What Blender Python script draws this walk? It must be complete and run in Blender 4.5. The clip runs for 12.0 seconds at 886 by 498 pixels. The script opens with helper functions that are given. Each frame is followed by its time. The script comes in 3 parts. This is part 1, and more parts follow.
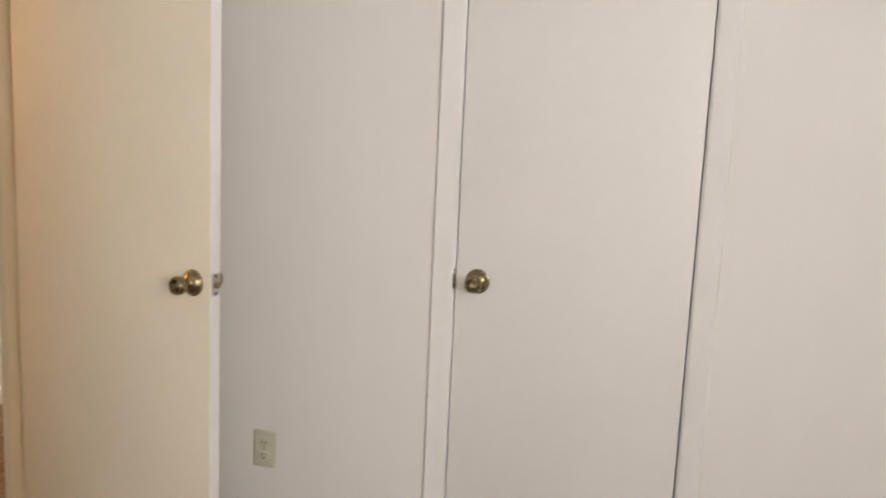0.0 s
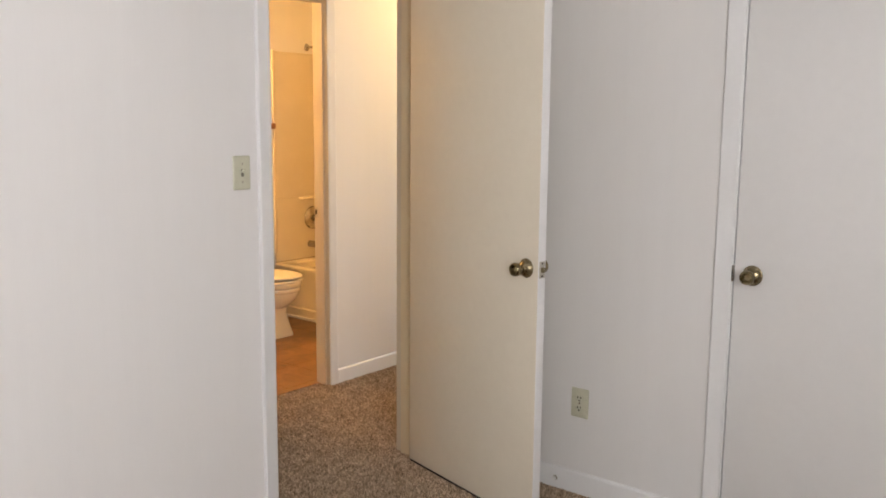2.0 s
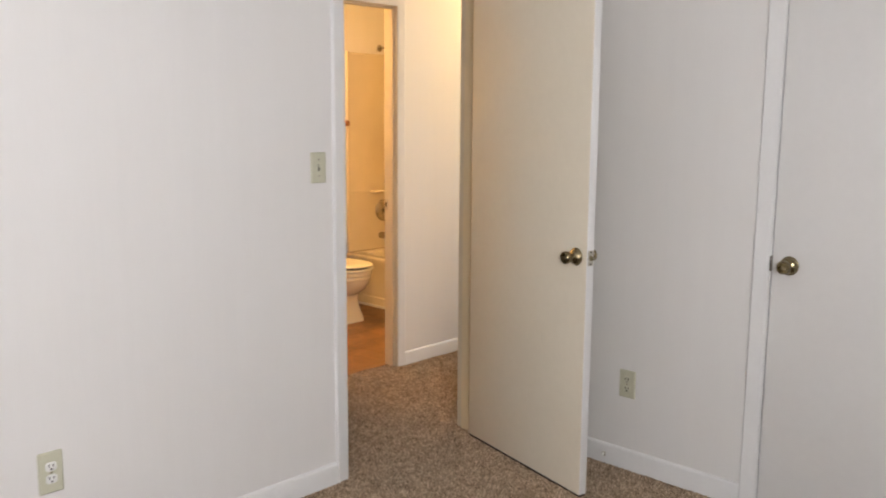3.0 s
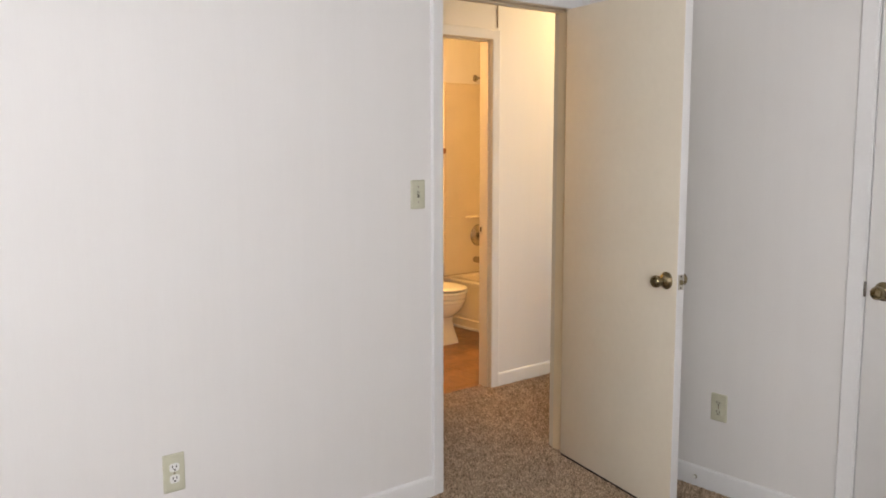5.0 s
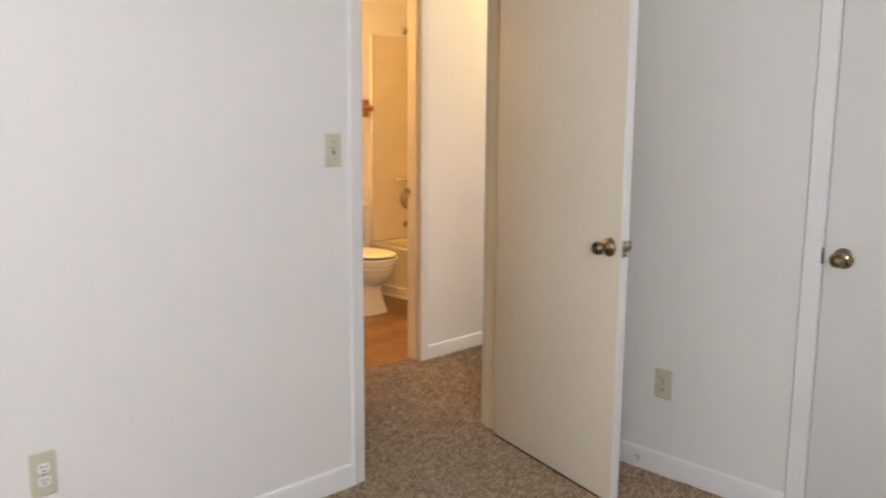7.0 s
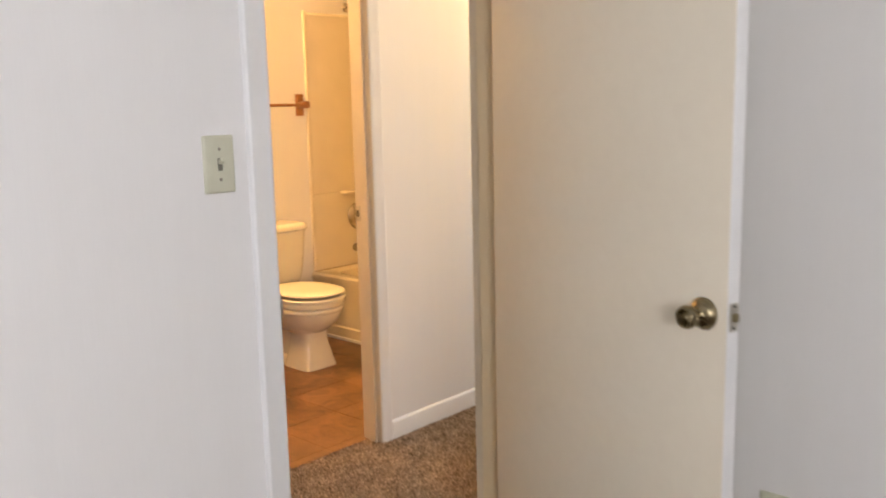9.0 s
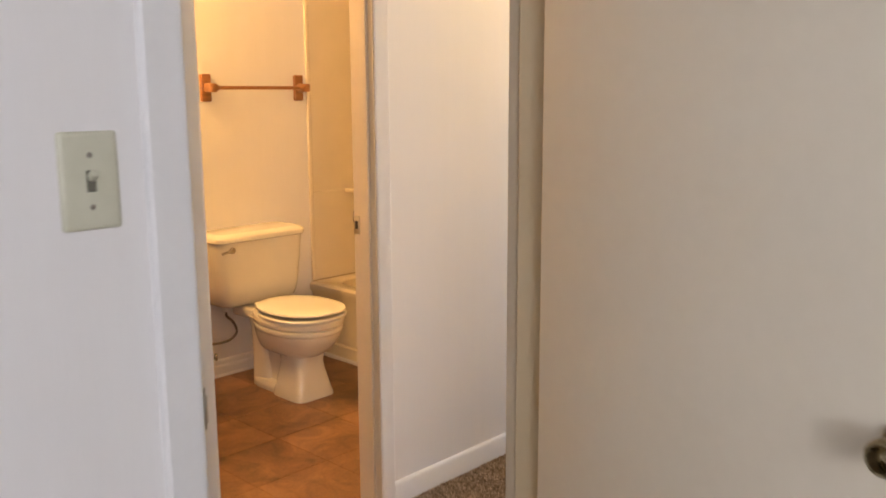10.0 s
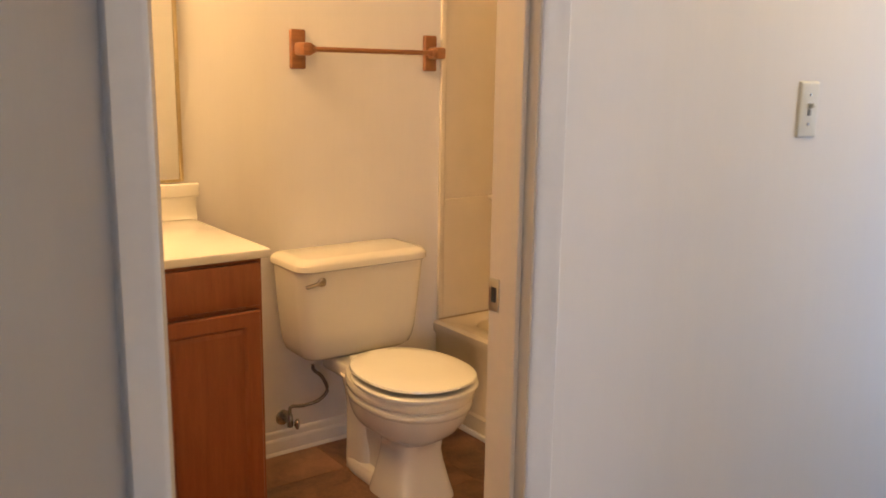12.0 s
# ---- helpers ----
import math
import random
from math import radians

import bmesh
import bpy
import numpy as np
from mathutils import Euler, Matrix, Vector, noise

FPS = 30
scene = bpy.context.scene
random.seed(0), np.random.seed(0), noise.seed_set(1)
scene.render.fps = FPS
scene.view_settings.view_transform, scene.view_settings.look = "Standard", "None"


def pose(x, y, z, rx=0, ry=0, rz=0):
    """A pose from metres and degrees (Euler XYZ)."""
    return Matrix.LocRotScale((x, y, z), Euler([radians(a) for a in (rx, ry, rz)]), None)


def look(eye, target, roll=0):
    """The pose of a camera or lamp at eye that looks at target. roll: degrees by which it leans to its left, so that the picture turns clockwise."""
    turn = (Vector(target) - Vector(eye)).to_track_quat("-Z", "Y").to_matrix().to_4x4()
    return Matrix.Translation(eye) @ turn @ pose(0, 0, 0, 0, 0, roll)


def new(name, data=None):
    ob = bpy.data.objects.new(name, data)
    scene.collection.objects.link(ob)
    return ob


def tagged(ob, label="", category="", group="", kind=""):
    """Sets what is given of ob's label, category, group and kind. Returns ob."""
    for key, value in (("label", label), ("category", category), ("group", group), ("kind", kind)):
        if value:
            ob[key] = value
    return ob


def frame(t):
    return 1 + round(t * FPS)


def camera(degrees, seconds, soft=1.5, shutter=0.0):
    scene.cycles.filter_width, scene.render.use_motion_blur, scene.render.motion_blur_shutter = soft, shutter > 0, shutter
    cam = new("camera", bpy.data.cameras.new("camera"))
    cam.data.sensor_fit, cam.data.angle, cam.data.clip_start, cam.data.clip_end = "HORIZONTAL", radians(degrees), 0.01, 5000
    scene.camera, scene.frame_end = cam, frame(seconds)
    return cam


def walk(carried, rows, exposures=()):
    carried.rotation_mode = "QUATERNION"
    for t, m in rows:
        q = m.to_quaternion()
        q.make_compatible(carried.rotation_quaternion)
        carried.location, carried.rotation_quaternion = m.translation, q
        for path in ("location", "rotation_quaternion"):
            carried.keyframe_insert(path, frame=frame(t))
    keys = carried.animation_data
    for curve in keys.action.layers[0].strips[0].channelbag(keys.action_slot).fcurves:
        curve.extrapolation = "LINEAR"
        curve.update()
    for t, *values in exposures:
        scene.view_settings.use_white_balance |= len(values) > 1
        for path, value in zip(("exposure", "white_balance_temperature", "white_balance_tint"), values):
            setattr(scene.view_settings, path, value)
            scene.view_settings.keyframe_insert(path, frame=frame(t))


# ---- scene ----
cam = camera(54.3, 12.0, soft=1.7, shutter=0.4)
PATH = [
    (0, (1.88, -2.256, 1.379), (1.361, -0.349, 1.073), 2.6),
    (0.5, (1.953, -2.425, 1.395), (1.275, -0.576, 1.049), 0.4),
    (1, (2.045, -2.579, 1.429), (1.149, -0.82, 1.107), 0.2),
    (1.5, (2.22, -2.698, 1.427), (1.039, -1.122, 1.078), 1.4),
    (2, (2.337, -2.826, 1.434), (1.094, -1.287, 1.14), 0.5),
    (2.5, (2.445, -2.94, 1.444), (1.186, -1.416, 1.142), -0.8),
    (3, (2.557, -3.005, 1.453), (1.191, -1.577, 1.146), 0.4),
    (3.5, (2.632, -3.058, 1.456), (1.206, -1.688, 1.159), 0.3),
    (3.7, (2.627, -3.084, 1.458), (1.206, -1.709, 1.16), 0.1),
    (5.3, (2.67, -3.114, 1.466), (1.14, -1.848, 1.222), -0.1),
    (5.5, (2.66, -3.111, 1.455), (1.134, -1.841, 1.21), -0.1),
    (6, (2.638, -3.075, 1.453), (1.111, -1.809, 1.199), -0.2),
    (6.5, (2.595, -2.996, 1.44), (1.096, -1.708, 1.134), 0.1),
    (7, (2.429, -2.836, 1.417), (1.017, -1.459, 1.087), 0.4),
    (7.2, (2.336, -2.784, 1.414), (0.99, -1.344, 1.077), 0.3),
    (8.8, (1.563, -2.068, 1.367), (0.291, -0.57, 0.998), -1.4),
    (9, (1.479, -1.969, 1.359), (0.145, -0.515, 1.033), -1.3),
    (9.5, (1.246, -1.706, 1.355), (-0.147, -0.31, 1.02), -0.4),
    (10, (0.982, -1.445, 1.353), (-0.376, -0.02, 0.999), -0.3),
    (10.5, (0.77, -1.183, 1.343), (-0.717, 0.098, 0.955), 0.1),
    (11, (0.515, -0.955, 1.323), (-1.02, 0.277, 0.971), 0.6),
    (11.5, (0.256, -0.76, 1.328), (-1.308, 0.423, 0.934), -0.5),
    (12, (0.011, -0.587, 1.31), (-1.568, 0.575, 0.915), 0.9),
]
EXPOSURES = [(0, 0.07, 7350, 15), (0.5, -0.02, 7250, 15), (1.5, -0.08, 7000, 15), (3.5, -0.08, 6750, 14), (7, -0.1, 6750, 14), (9, 0.04, 6620, 14.5), (9.5, 0.02, 6620, 15.5), (10, -0.2, 6500, 17), (10.5, -0.26, 6250, 18), (11, -0.2, 5700, 18), (11.5, -0.2, 5620, 17), (12, -0.52, 5650, 16)]
walk(cam, [(t, look(eye, target, roll)) for t, eye, target, roll in PATH], EXPOSURES)

# ---- light ----
world = bpy.data.worlds.new("sky")
scene.world = world
world.use_nodes = True
sky = world.node_tree.nodes.new("ShaderNodeTexSky")
sky.sky_type, sky.sun_disc = "NISHITA", False
sky.sun_elevation, sky.sun_rotation = radians(50), radians(200)
world.node_tree.links.new(sky.outputs["Color"], world.node_tree.nodes["Background"].inputs["Color"])
world.node_tree.nodes["Background"].inputs["Strength"].default_value = 0.1


def lamp(name, kind, m, energy, colour, size=0.1, size_y=0.0):
    data = bpy.data.lights.new(name, kind)
    data.energy, data.color = energy, colour
    if kind == "AREA":
        data.shape, data.size, data.size_y = "RECTANGLE", size, size_y
    else:
        data.shadow_soft_size = size
    ob = new(name, data)
    ob.matrix_world = m
    return ob


# daylight through the bedroom window in the east wall
lamp("window_daylight", "AREA", look((3.70, -3.4, 1.70), (0.0, -3.4, 2.95)), 90, (0.948, 0.982, 1.025), 1.25, 1.2)
# daylight from the window at the end of the hall, a warm ceiling lamp there, warm bulbs over the vanity
lamp("hall_daylight", "AREA", look((-0.545, 2.28, 1.15), (-0.66, 0.0, 1.0)), 9.5, (0.56, 0.76, 1.0), 0.72, 1.8)
lamp("hall_bulb", "POINT", pose(-0.60, 1.42, 2.33), 26, (1.0, 0.68, 0.28), 0.08)
for bulb_y in (-0.24, -0.06, 0.12):
    lamp("vanity_bulb", "POINT", pose(-2.45, bulb_y, 2.02), 23, (1.0, 0.55, 0.175), 0.09)


# ---- materials ----
def mat(name, a, b, rough=0.5, metal=0.0, scale=6.0, fine=0.0, bump=0.0, bump_scale=300.0, spec=0.5, per=None, coat=0.0, stretch=(1, 1, 1), rough_var=0.05, warp=0.0):
    """Two colours mixed by a broad and a fine noise, a little relief; per: 'object' or 'island' adds a shift for each piece."""
    m = bpy.data.materials.new(name)
    m.use_nodes = True
    nt = m.node_tree
    p = nt.nodes["Principled BSDF"]
    link = nt.links.new
    geo = nt.nodes.new("ShaderNodeNewGeometry")
    mp = nt.nodes.new("ShaderNodeMapping")
    mp.inputs["Scale"].default_value = stretch
    link(geo.outputs["Position"], mp.inputs["Vector"])
    n1 = nt.nodes.new("ShaderNodeTexNoise")
    n1.inputs["Scale"].default_value, n1.inputs["Detail"].default_value, n1.inputs["Roughness"].default_value = scale, 5, 0.6
    n1.inputs["Distortion"].default_value = warp
    link(mp.outputs["Vector"], n1.inputs["Vector"])
    fac = n1.outputs["Fac"]
    if fine:
        n2 = nt.nodes.new("ShaderNodeTexNoise")
        n2.inputs["Scale"].default_value, n2.inputs["Detail"].default_value = scale * 14, 3
        link(mp.outputs["Vector"], n2.inputs["Vector"])
        mx = nt.nodes.new("ShaderNodeMix")
        mx.inputs[0].default_value = fine
        link(fac, mx.inputs[2])
        link(n2.outputs["Fac"], mx.inputs[3])
        fac = mx.outputs[0]
    if per:
        src = nt.nodes.new("ShaderNodeObjectInfo").outputs["Random"] if per == "object" else geo.outputs["Random Per Island"]
        mx = nt.nodes.new("ShaderNodeMix")
        mx.inputs[0].default_value = 0.15 if per == "object" else 0.48
        link(fac, mx.inputs[2])
        link(src, mx.inputs[3])
        fac = mx.outputs[0]
    ramp = nt.nodes.new("ShaderNodeValToRGB")
    lo, hi = (0.3, 0.7) if per != "island" else (0.2, 0.8)
    ramp.color_ramp.elements[0].position, ramp.color_ramp.elements[1].position = lo, hi
    ramp.color_ramp.elements[0].color, ramp.color_ramp.elements[1].color = (*a, 1), (*b, 1)
    link(fac, ramp.inputs["Fac"])
    link(ramp.outputs["Color"], p.inputs["Base Color"])
    p.inputs["Metallic"].default_value, p.inputs["Specular IOR Level"].default_value = metal, spec
    p.inputs["Coat Weight"].default_value, p.inputs["Coat Roughness"].default_value = coat, 0.12
    mr = nt.nodes.new("ShaderNodeMapRange")
    mr.inputs["To Min"].default_value, mr.inputs["To Max"].default_value = max(0.02, rough - rough_var), min(1, rough + rough_var)
    link(n1.outputs["Fac"], mr.inputs["Value"])
    link(mr.outputs["Result"], p.inputs["Roughness"])
    if bump:
        n3 = nt.nodes.new("ShaderNodeTexNoise")
        n3.inputs["Scale"].default_value, n3.inputs["Detail"].default_value = bump_scale, 2
        link(geo.outputs["Position"], n3.inputs["Vector"])
        bn = nt.nodes.new("ShaderNodeBump")
        bn.inputs["Strength"].default_value, bn.inputs["Distance"].default_value = bump, 0.001
        link(n3.outputs["Fac"], bn.inputs["Height"])
        link(bn.outputs["Normal"], p.inputs["Normal"])
    return m


WALL = mat("wall_paint", (0.765, 0.752, 0.734), (0.79, 0.777, 0.759), 0.6, scale=2.0, fine=0.4, bump=0.12, bump_scale=160, stretch=(9, 9, 0.5))
CEIL = mat("ceiling_paint", (0.78, 0.78, 0.77), (0.82, 0.82, 0.81), 0.8, scale=3, bump=0.6, bump_scale=120)
TRIM = mat("trim_paint", (0.77, 0.77, 0.765), (0.82, 0.82, 0.815), 0.36, scale=5, fine=0.3, bump=0.12, bump_scale=90)
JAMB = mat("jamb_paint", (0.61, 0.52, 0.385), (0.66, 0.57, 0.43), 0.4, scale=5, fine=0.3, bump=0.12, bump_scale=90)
# lighter and yellower than JAMB, for the hinge-side stop
STOP = mat("yellow_cream_paint", (0.68, 0.555, 0.36), (0.73, 0.60, 0.40), 0.4, scale=5, fine=0.3, bump=0.12, bump_scale=90)
DOOR = mat("door_paint", (0.735, 0.665, 0.54), (0.78, 0.71, 0.584), 0.66, spec=0.25, scale=2.4, fine=0.35, bump=0.12, bump_scale=160)
# near-black brown: the shade under the bedroom door as a colour
DOOR_SHADE = mat("shade_under_door", (0.035, 0.024, 0.016), (0.07, 0.05, 0.034), 0.85, scale=30)
# whiter than the leaf: window light on the edge put into the colour
LIT_EDGE = mat("lit_door_edge", (0.78, 0.77, 0.76), (0.83, 0.82, 0.81), 0.4, scale=6, fine=0.4)
CLOSET = mat("closet_door_paint", (0.75, 0.74, 0.725), (0.79, 0.78, 0.765), 0.5, scale=2.4, fine=0.3, bump=0.12, bump_scale=160)
BACKING = mat("carpet_backing", (0.20, 0.15, 0.11), (0.30, 0.235, 0.18), 0.95, scale=60, fine=0.4, bump=0.8, bump_scale=200)
TUFT = mat("carpet_yarn", (0.180, 0.122, 0.076), (0.715, 0.555, 0.395), 0.92, scale=20, fine=0.2, warp=0.6, per="island", spec=0.1)
TILE = mat("vinyl_tile", (0.085, 0.042, 0.020), (0.385, 0.205, 0.098), 0.38, scale=6.5, fine=0.2, per="object", bump=0.3, bump_scale=45, warp=1.0)
GROUT = mat("vinyl_joint", (0.15, 0.078, 0.038), (0.30, 0.16, 0.077), 0.5, scale=9, fine=0.3)
BRASS = mat("antique_brass", (0.22, 0.175, 0.098), (0.36, 0.30, 0.185), 0.27, metal=1.0, scale=40, fine=0.4, rough_var=0.09)
STEEL = mat("brushed_steel", (0.45, 0.42, 0.36), (0.62, 0.58, 0.50), 0.3, metal=1.0, scale=50)
NICKEL = mat("worn_nickel", (0.36, 0.33, 0.29), (0.5, 0.47, 0.42), 0.25, metal=1.0, scale=30)
GOLD = mat("pale_brass", (0.62, 0.52, 0.28), (0.72, 0.61, 0.36), 0.3, metal=1.0, scale=30)
PALE_P = mat("pale_almond_plastic", (0.66, 0.65, 0.56), (0.70, 0.69, 0.60), 0.38, scale=30)
IVORY = mat("almond_plastic", (0.53, 0.525, 0.40), (0.58, 0.57, 0.445), 0.38, scale=30)
WHITE_P = mat("white_plastic", (0.78, 0.78, 0.75), (0.82, 0.82, 0.79), 0.35, scale=30)
DARK = mat("dark_slot", (0.015, 0.013, 0.012), (0.03, 0.026, 0.022), 0.7, scale=40)
# darkened almond: the shade round the toggle put into the colour
SLOT = mat("shadowed_almond", (0.13, 0.125, 0.095), (0.18, 0.17, 0.13), 0.6, scale=40)
CHINA = mat("toilet_china", (0.745, 0.715, 0.61), (0.785, 0.755, 0.65), 0.12, scale=3, coat=0.3)
SEAT = mat("toilet_seat_plastic", (0.85, 0.845, 0.76), (0.88, 0.875, 0.79), 0.22, scale=5)
FIBRE = mat("tub_fibreglass", (0.67, 0.605, 0.465), (0.72, 0.65, 0.515), 0.22, scale=4, coat=0.2)
COUNTER = mat("cultured_marble", (0.78, 0.765, 0.70), (0.83, 0.815, 0.76), 0.18, scale=5, fine=0.2, coat=0.4)
OAK = mat("stained_oak", (0.225, 0.060, 0.015), (0.325, 0.100, 0.029), 0.33, scale=9, fine=0.25, stretch=(6, 6, 0.6), bump=0.2, bump_scale=120, coat=0.15)
OAK_BAR = mat("stained_oak_bar", (0.185, 0.070, 0.020), (0.36, 0.155, 0.052), 0.3, scale=12, fine=0.4, stretch=(6, 0.7, 6), coat=0.5)
BRAID = mat("braided_hose", (0.09, 0.072, 0.055), (0.30, 0.25, 0.20), 0.45, metal=0.4, scale=150, fine=0.3)
DARK_TAN = mat("dark_tan", (0.30, 0.235, 0.14), (0.38, 0.30, 0.19), 0.55, scale=20)
GROUND = mat("lawn", (0.05, 0.075, 0.025), (0.09, 0.12, 0.045), 0.95, scale=1.5, fine=0.5)
MIRROR = mat("mirror_silver", (0.86, 0.87, 0.86), (0.88, 0.89, 0.88), 0.03, metal=1.0, scale=3, rough_var=0.01)
GLASS = bpy.data.materials.new("window_glass")
GLASS.use_nodes = True
gp = GLASS.node_tree.nodes["Principled BSDF"]
gp.inputs["Transmission Weight"].default_value, gp.inputs["Roughness"].default_value, gp.inputs["IOR"].default_value = 1.0, 0.0, 1.45


# ---- mesh helpers ----
def box(bm, x0, x1, y0, y1, z0, z1, bevel=0.0, seg=2):
    r = bmesh.ops.create_cube(bm, size=1.0)
    bmesh.ops.transform(bm, matrix=Matrix.Translation(((x0 + x1) / 2, (y0 + y1) / 2, (z0 + z1) / 2)) @ Matrix.Diagonal((x1 - x0, y1 - y0, z1 - z0, 1)), verts=r["verts"])
    if bevel:
        edges = list({e for v in r["verts"] for e in v.link_edges})
        bmesh.ops.bevel(bm, geom=edges, offset=bevel, segments=seg, affect="EDGES", profile=0.5)
    return bm


def boxed(*args, **kw):
    return box(bmesh.new(), *args, **kw)


def lathe(profile, m, steps=28):
    """A turned solid: profile of (radius, height) along local z, laid by m."""
    bm = bmesh.new()
    rings = []
    for r, h in profile:
        rings.append([bm.verts.new((max(r, 1e-5) * math.cos(2 * math.pi * k / steps), max(r, 1e-5) * math.sin(2 * math.pi * k / steps), h)) for k in range(steps)])
    skin(bm, rings)
    bmesh.ops.transform(bm, matrix=m, verts=bm.verts)
    return bm


def skin(bm, rings, caps=True):
    n = len(rings[0])
    for a, b in zip(rings, rings[1:]):
        for k in range(n):
            bm.faces.new((a[k], a[(k + 1) % n], b[(k + 1) % n], b[k]))
    if caps:
        bm.faces.new(rings[0][::-1])
        bm.faces.new(rings[-1])
    bmesh.ops.recalc_face_normals(bm, faces=bm.faces)
    return bm


def tube(points, radius, steps=10):
    """A round hose or rod through the points."""
    bm = bmesh.new()
    rings = []
    pts = [Vector(p) for p in points]
    for i, p in enumerate(pts):
        d = (pts[min(i + 1, len(pts) - 1)] - pts[max(i - 1, 0)]).normalized()
        q = d.to_track_quat("Z", "Y").to_matrix()
        rings.append([bm.verts.new(p + q @ Vector((radius * math.cos(2 * math.pi * k / steps), radius * math.sin(2 * math.pi * k / steps), 0))) for k in range(steps)])
    return skin(bm, rings)


def smooth_curve(points, n=8):
    """Catmull-Rom through the points."""
    p = [Vector(v) for v in points]
    p = [2 * p[0] - p[1]] + p + [2 * p[-1] - p[-2]]
    out = []
    for i in range(1, len(p) - 2):
        for k in range(n):
            t = k / n
            out.append(0.5 * (2 * p[i] + (p[i + 1] - p[i - 1]) * t + (2 * p[i - 1] - 5 * p[i] + 4 * p[i + 1] - p[i + 2]) * t * t + (3 * p[i] - p[i - 1] - 3 * p[i + 1] + p[i + 2]) * t**3))
    return out + [p[-2]]


def finish(me, smooth):
    if smooth:
        me.polygons.foreach_set("use_smooth", [True] * len(me.polygons))
        me.set_sharp_from_angle(angle=radians(38))


def make(name, bm, material, smooth=True):
    me = bpy.data.meshes.new(name)
    bm.to_mesh(me)
    bm.free()
    me.materials.append(material)
    finish(me, smooth)
    return new(name, me)


def part(name, bm, material, parent, label="", smooth=True):
    ob = make(name, bm, material, smooth)
    ob.parent = parent
    ob.matrix_parent_inverse = world_of(parent).inverted()
    return tagged(ob, label) if label else ob


def world_of(ob):
    m = ob.matrix_basis
    return world_of(ob.parent) @ ob.matrix_parent_inverse @ m if ob.parent else m


def thing(name, place, label, category, group="", kind=""):
    ob = new(name)
    ob.empty_display_size = 0.1
    ob.matrix_basis = Matrix.Translation(place)
    return tagged(ob, label, category, group, kind)


def structure(name, bm, material, label, smooth=False, category=""):
    return tagged(make(name, bm, material, smooth), label, category or name.split("_")[0], kind="structure")


# ---- plan ----
H = 2.44            # ceilings
BED_X1, BED_Y0 = 3.75, -4.1
T1 = -0.094          # hall face of the wall between bedroom and hall
HW = -1.000         # hall face of the wall between hall and bathroom
BW = -1.100         # its bathroom face
BX = -2.605         # bathroom's west wall
BN, BS = 2.06, -0.44
HN, HS = 2.30, -3.6
DOOR_H = 2.045
B_S, B_N = -0.876, -0.125      # bedroom door opening, between the jambs
P_S, P_N = -0.260, 0.332       # bathroom door opening
C_0, C_1 = 1.303, 1.930        # closet door opening
L_S, L_N = -1.20, -0.577       # linen closet opening in the hall


def wall_x(bm, x0, x1, y0, y1, openings, z1=H):
    """A wall along y with openings (y0, y1, z0, z1)."""
    y = y0
    for a, b, z0, zt in sorted(openings):
        box(bm, x0, x1, y, a, 0, z1)
        if z0 > 0:
            box(bm, x0, x1, a, b, 0, z0)
        box(bm, x0, x1, a, b, zt, z1)
        y = b
    box(bm, x0, x1, y, y1, 0, z1)
    bmesh.ops.remove_doubles(bm, verts=bm.verts, dist=0.0002)
    return bm


def wall_y(bm, y0, y1, x0, x1, openings, z1=H):
    x = x0
    for a, b, z0, zt in sorted(openings):
        box(bm, x, a, y0, y1, 0, z1)
        if z0 > 0:
            box(bm, a, b, y0, y1, 0, z0)
        box(bm, a, b, y0, y1, zt, z1)
        x = b
    box(bm, x, x1, y0, y1, 0, z1)
    bmesh.ops.remove_doubles(bm, verts=bm.verts, dist=0.0002)
    return bm


J = 0.016           # jamb board thickness
structure("wall_west", wall_x(bmesh.new(), T1, 0, HS, HN, [(B_S - J, B_N + J, 0, DOOR_H + J)]), WALL, "white painted wall with the bedroom doorway", category="wall")
structure("wall_north", wall_y(bmesh.new(), 0, 0.10, 0, BED_X1, [(C_0 - J, C_1 + J, 0, DOOR_H + J)]), WALL, "white painted bedroom wall with a closet door", category="wall")
structure("wall_east", wall_x(bmesh.new(), BED_X1, BED_X1 + 0.12, BED_Y0 - 0.12, 0.10, [(-4.05, -2.75, 0.95, 2.25)]), WALL, "white painted bedroom wall with a window", category="wall")
structure("wall_south", boxed(0, BED_X1, BED_Y0 - 0.12, BED_Y0, 0, H), WALL, "plain white painted bedroom wall", category="wall")
structure("wall_hall_west", wall_x(bmesh.new(), BW, HW, HS, HN, [(L_S - J, L_N + J, 0, DOOR_H + J), (P_S - J, P_N + J, 0, DOOR_H + J - 0.01)]), WALL, "white painted hall wall with the bathroom doorway", category="wall")
structure("wall_hall_north", wall_y(bmesh.new(), HN, HN + 0.1, HW, T1, [(HW + 0.08, T1 - 0.08, 0.25, 2.05)]), WALL, "white wall with a window at the end of the hall", category="wall")
structure("wall_hall_south", boxed(HW, T1, HS - 0.1, HS, 0, H), WALL, "plain white wall at the end of the hall", category="wall")
structure("wall_bath_west", boxed(BX - 0.1, BX, BS - 0.1, BN + 0.1, 0, H), WALL, "white painted bathroom wall behind toilet and vanity", category="wall")
structure("wall_bath_north", boxed(BX, BW, BN, BN + 0.1, 0, H), WALL, "white painted wall along the bathtub", category="wall")
structure("wall_bath_south", boxed(BX, BW, BS - 0.1, BS, 0, H), WALL, "white painted bathroom end wall", category="wall")
bm = boxed(C_0 - 0.3, C_1 + 0.3, 0.70, 0.75, 0, H)
box(bm, C_0 - 0.35, C_0 - 0.3, 0.10, 0.75, 0, H)
box(bm, C_1 + 0.3, C_1 + 0.35, 0.10, 0.75, 0, H)
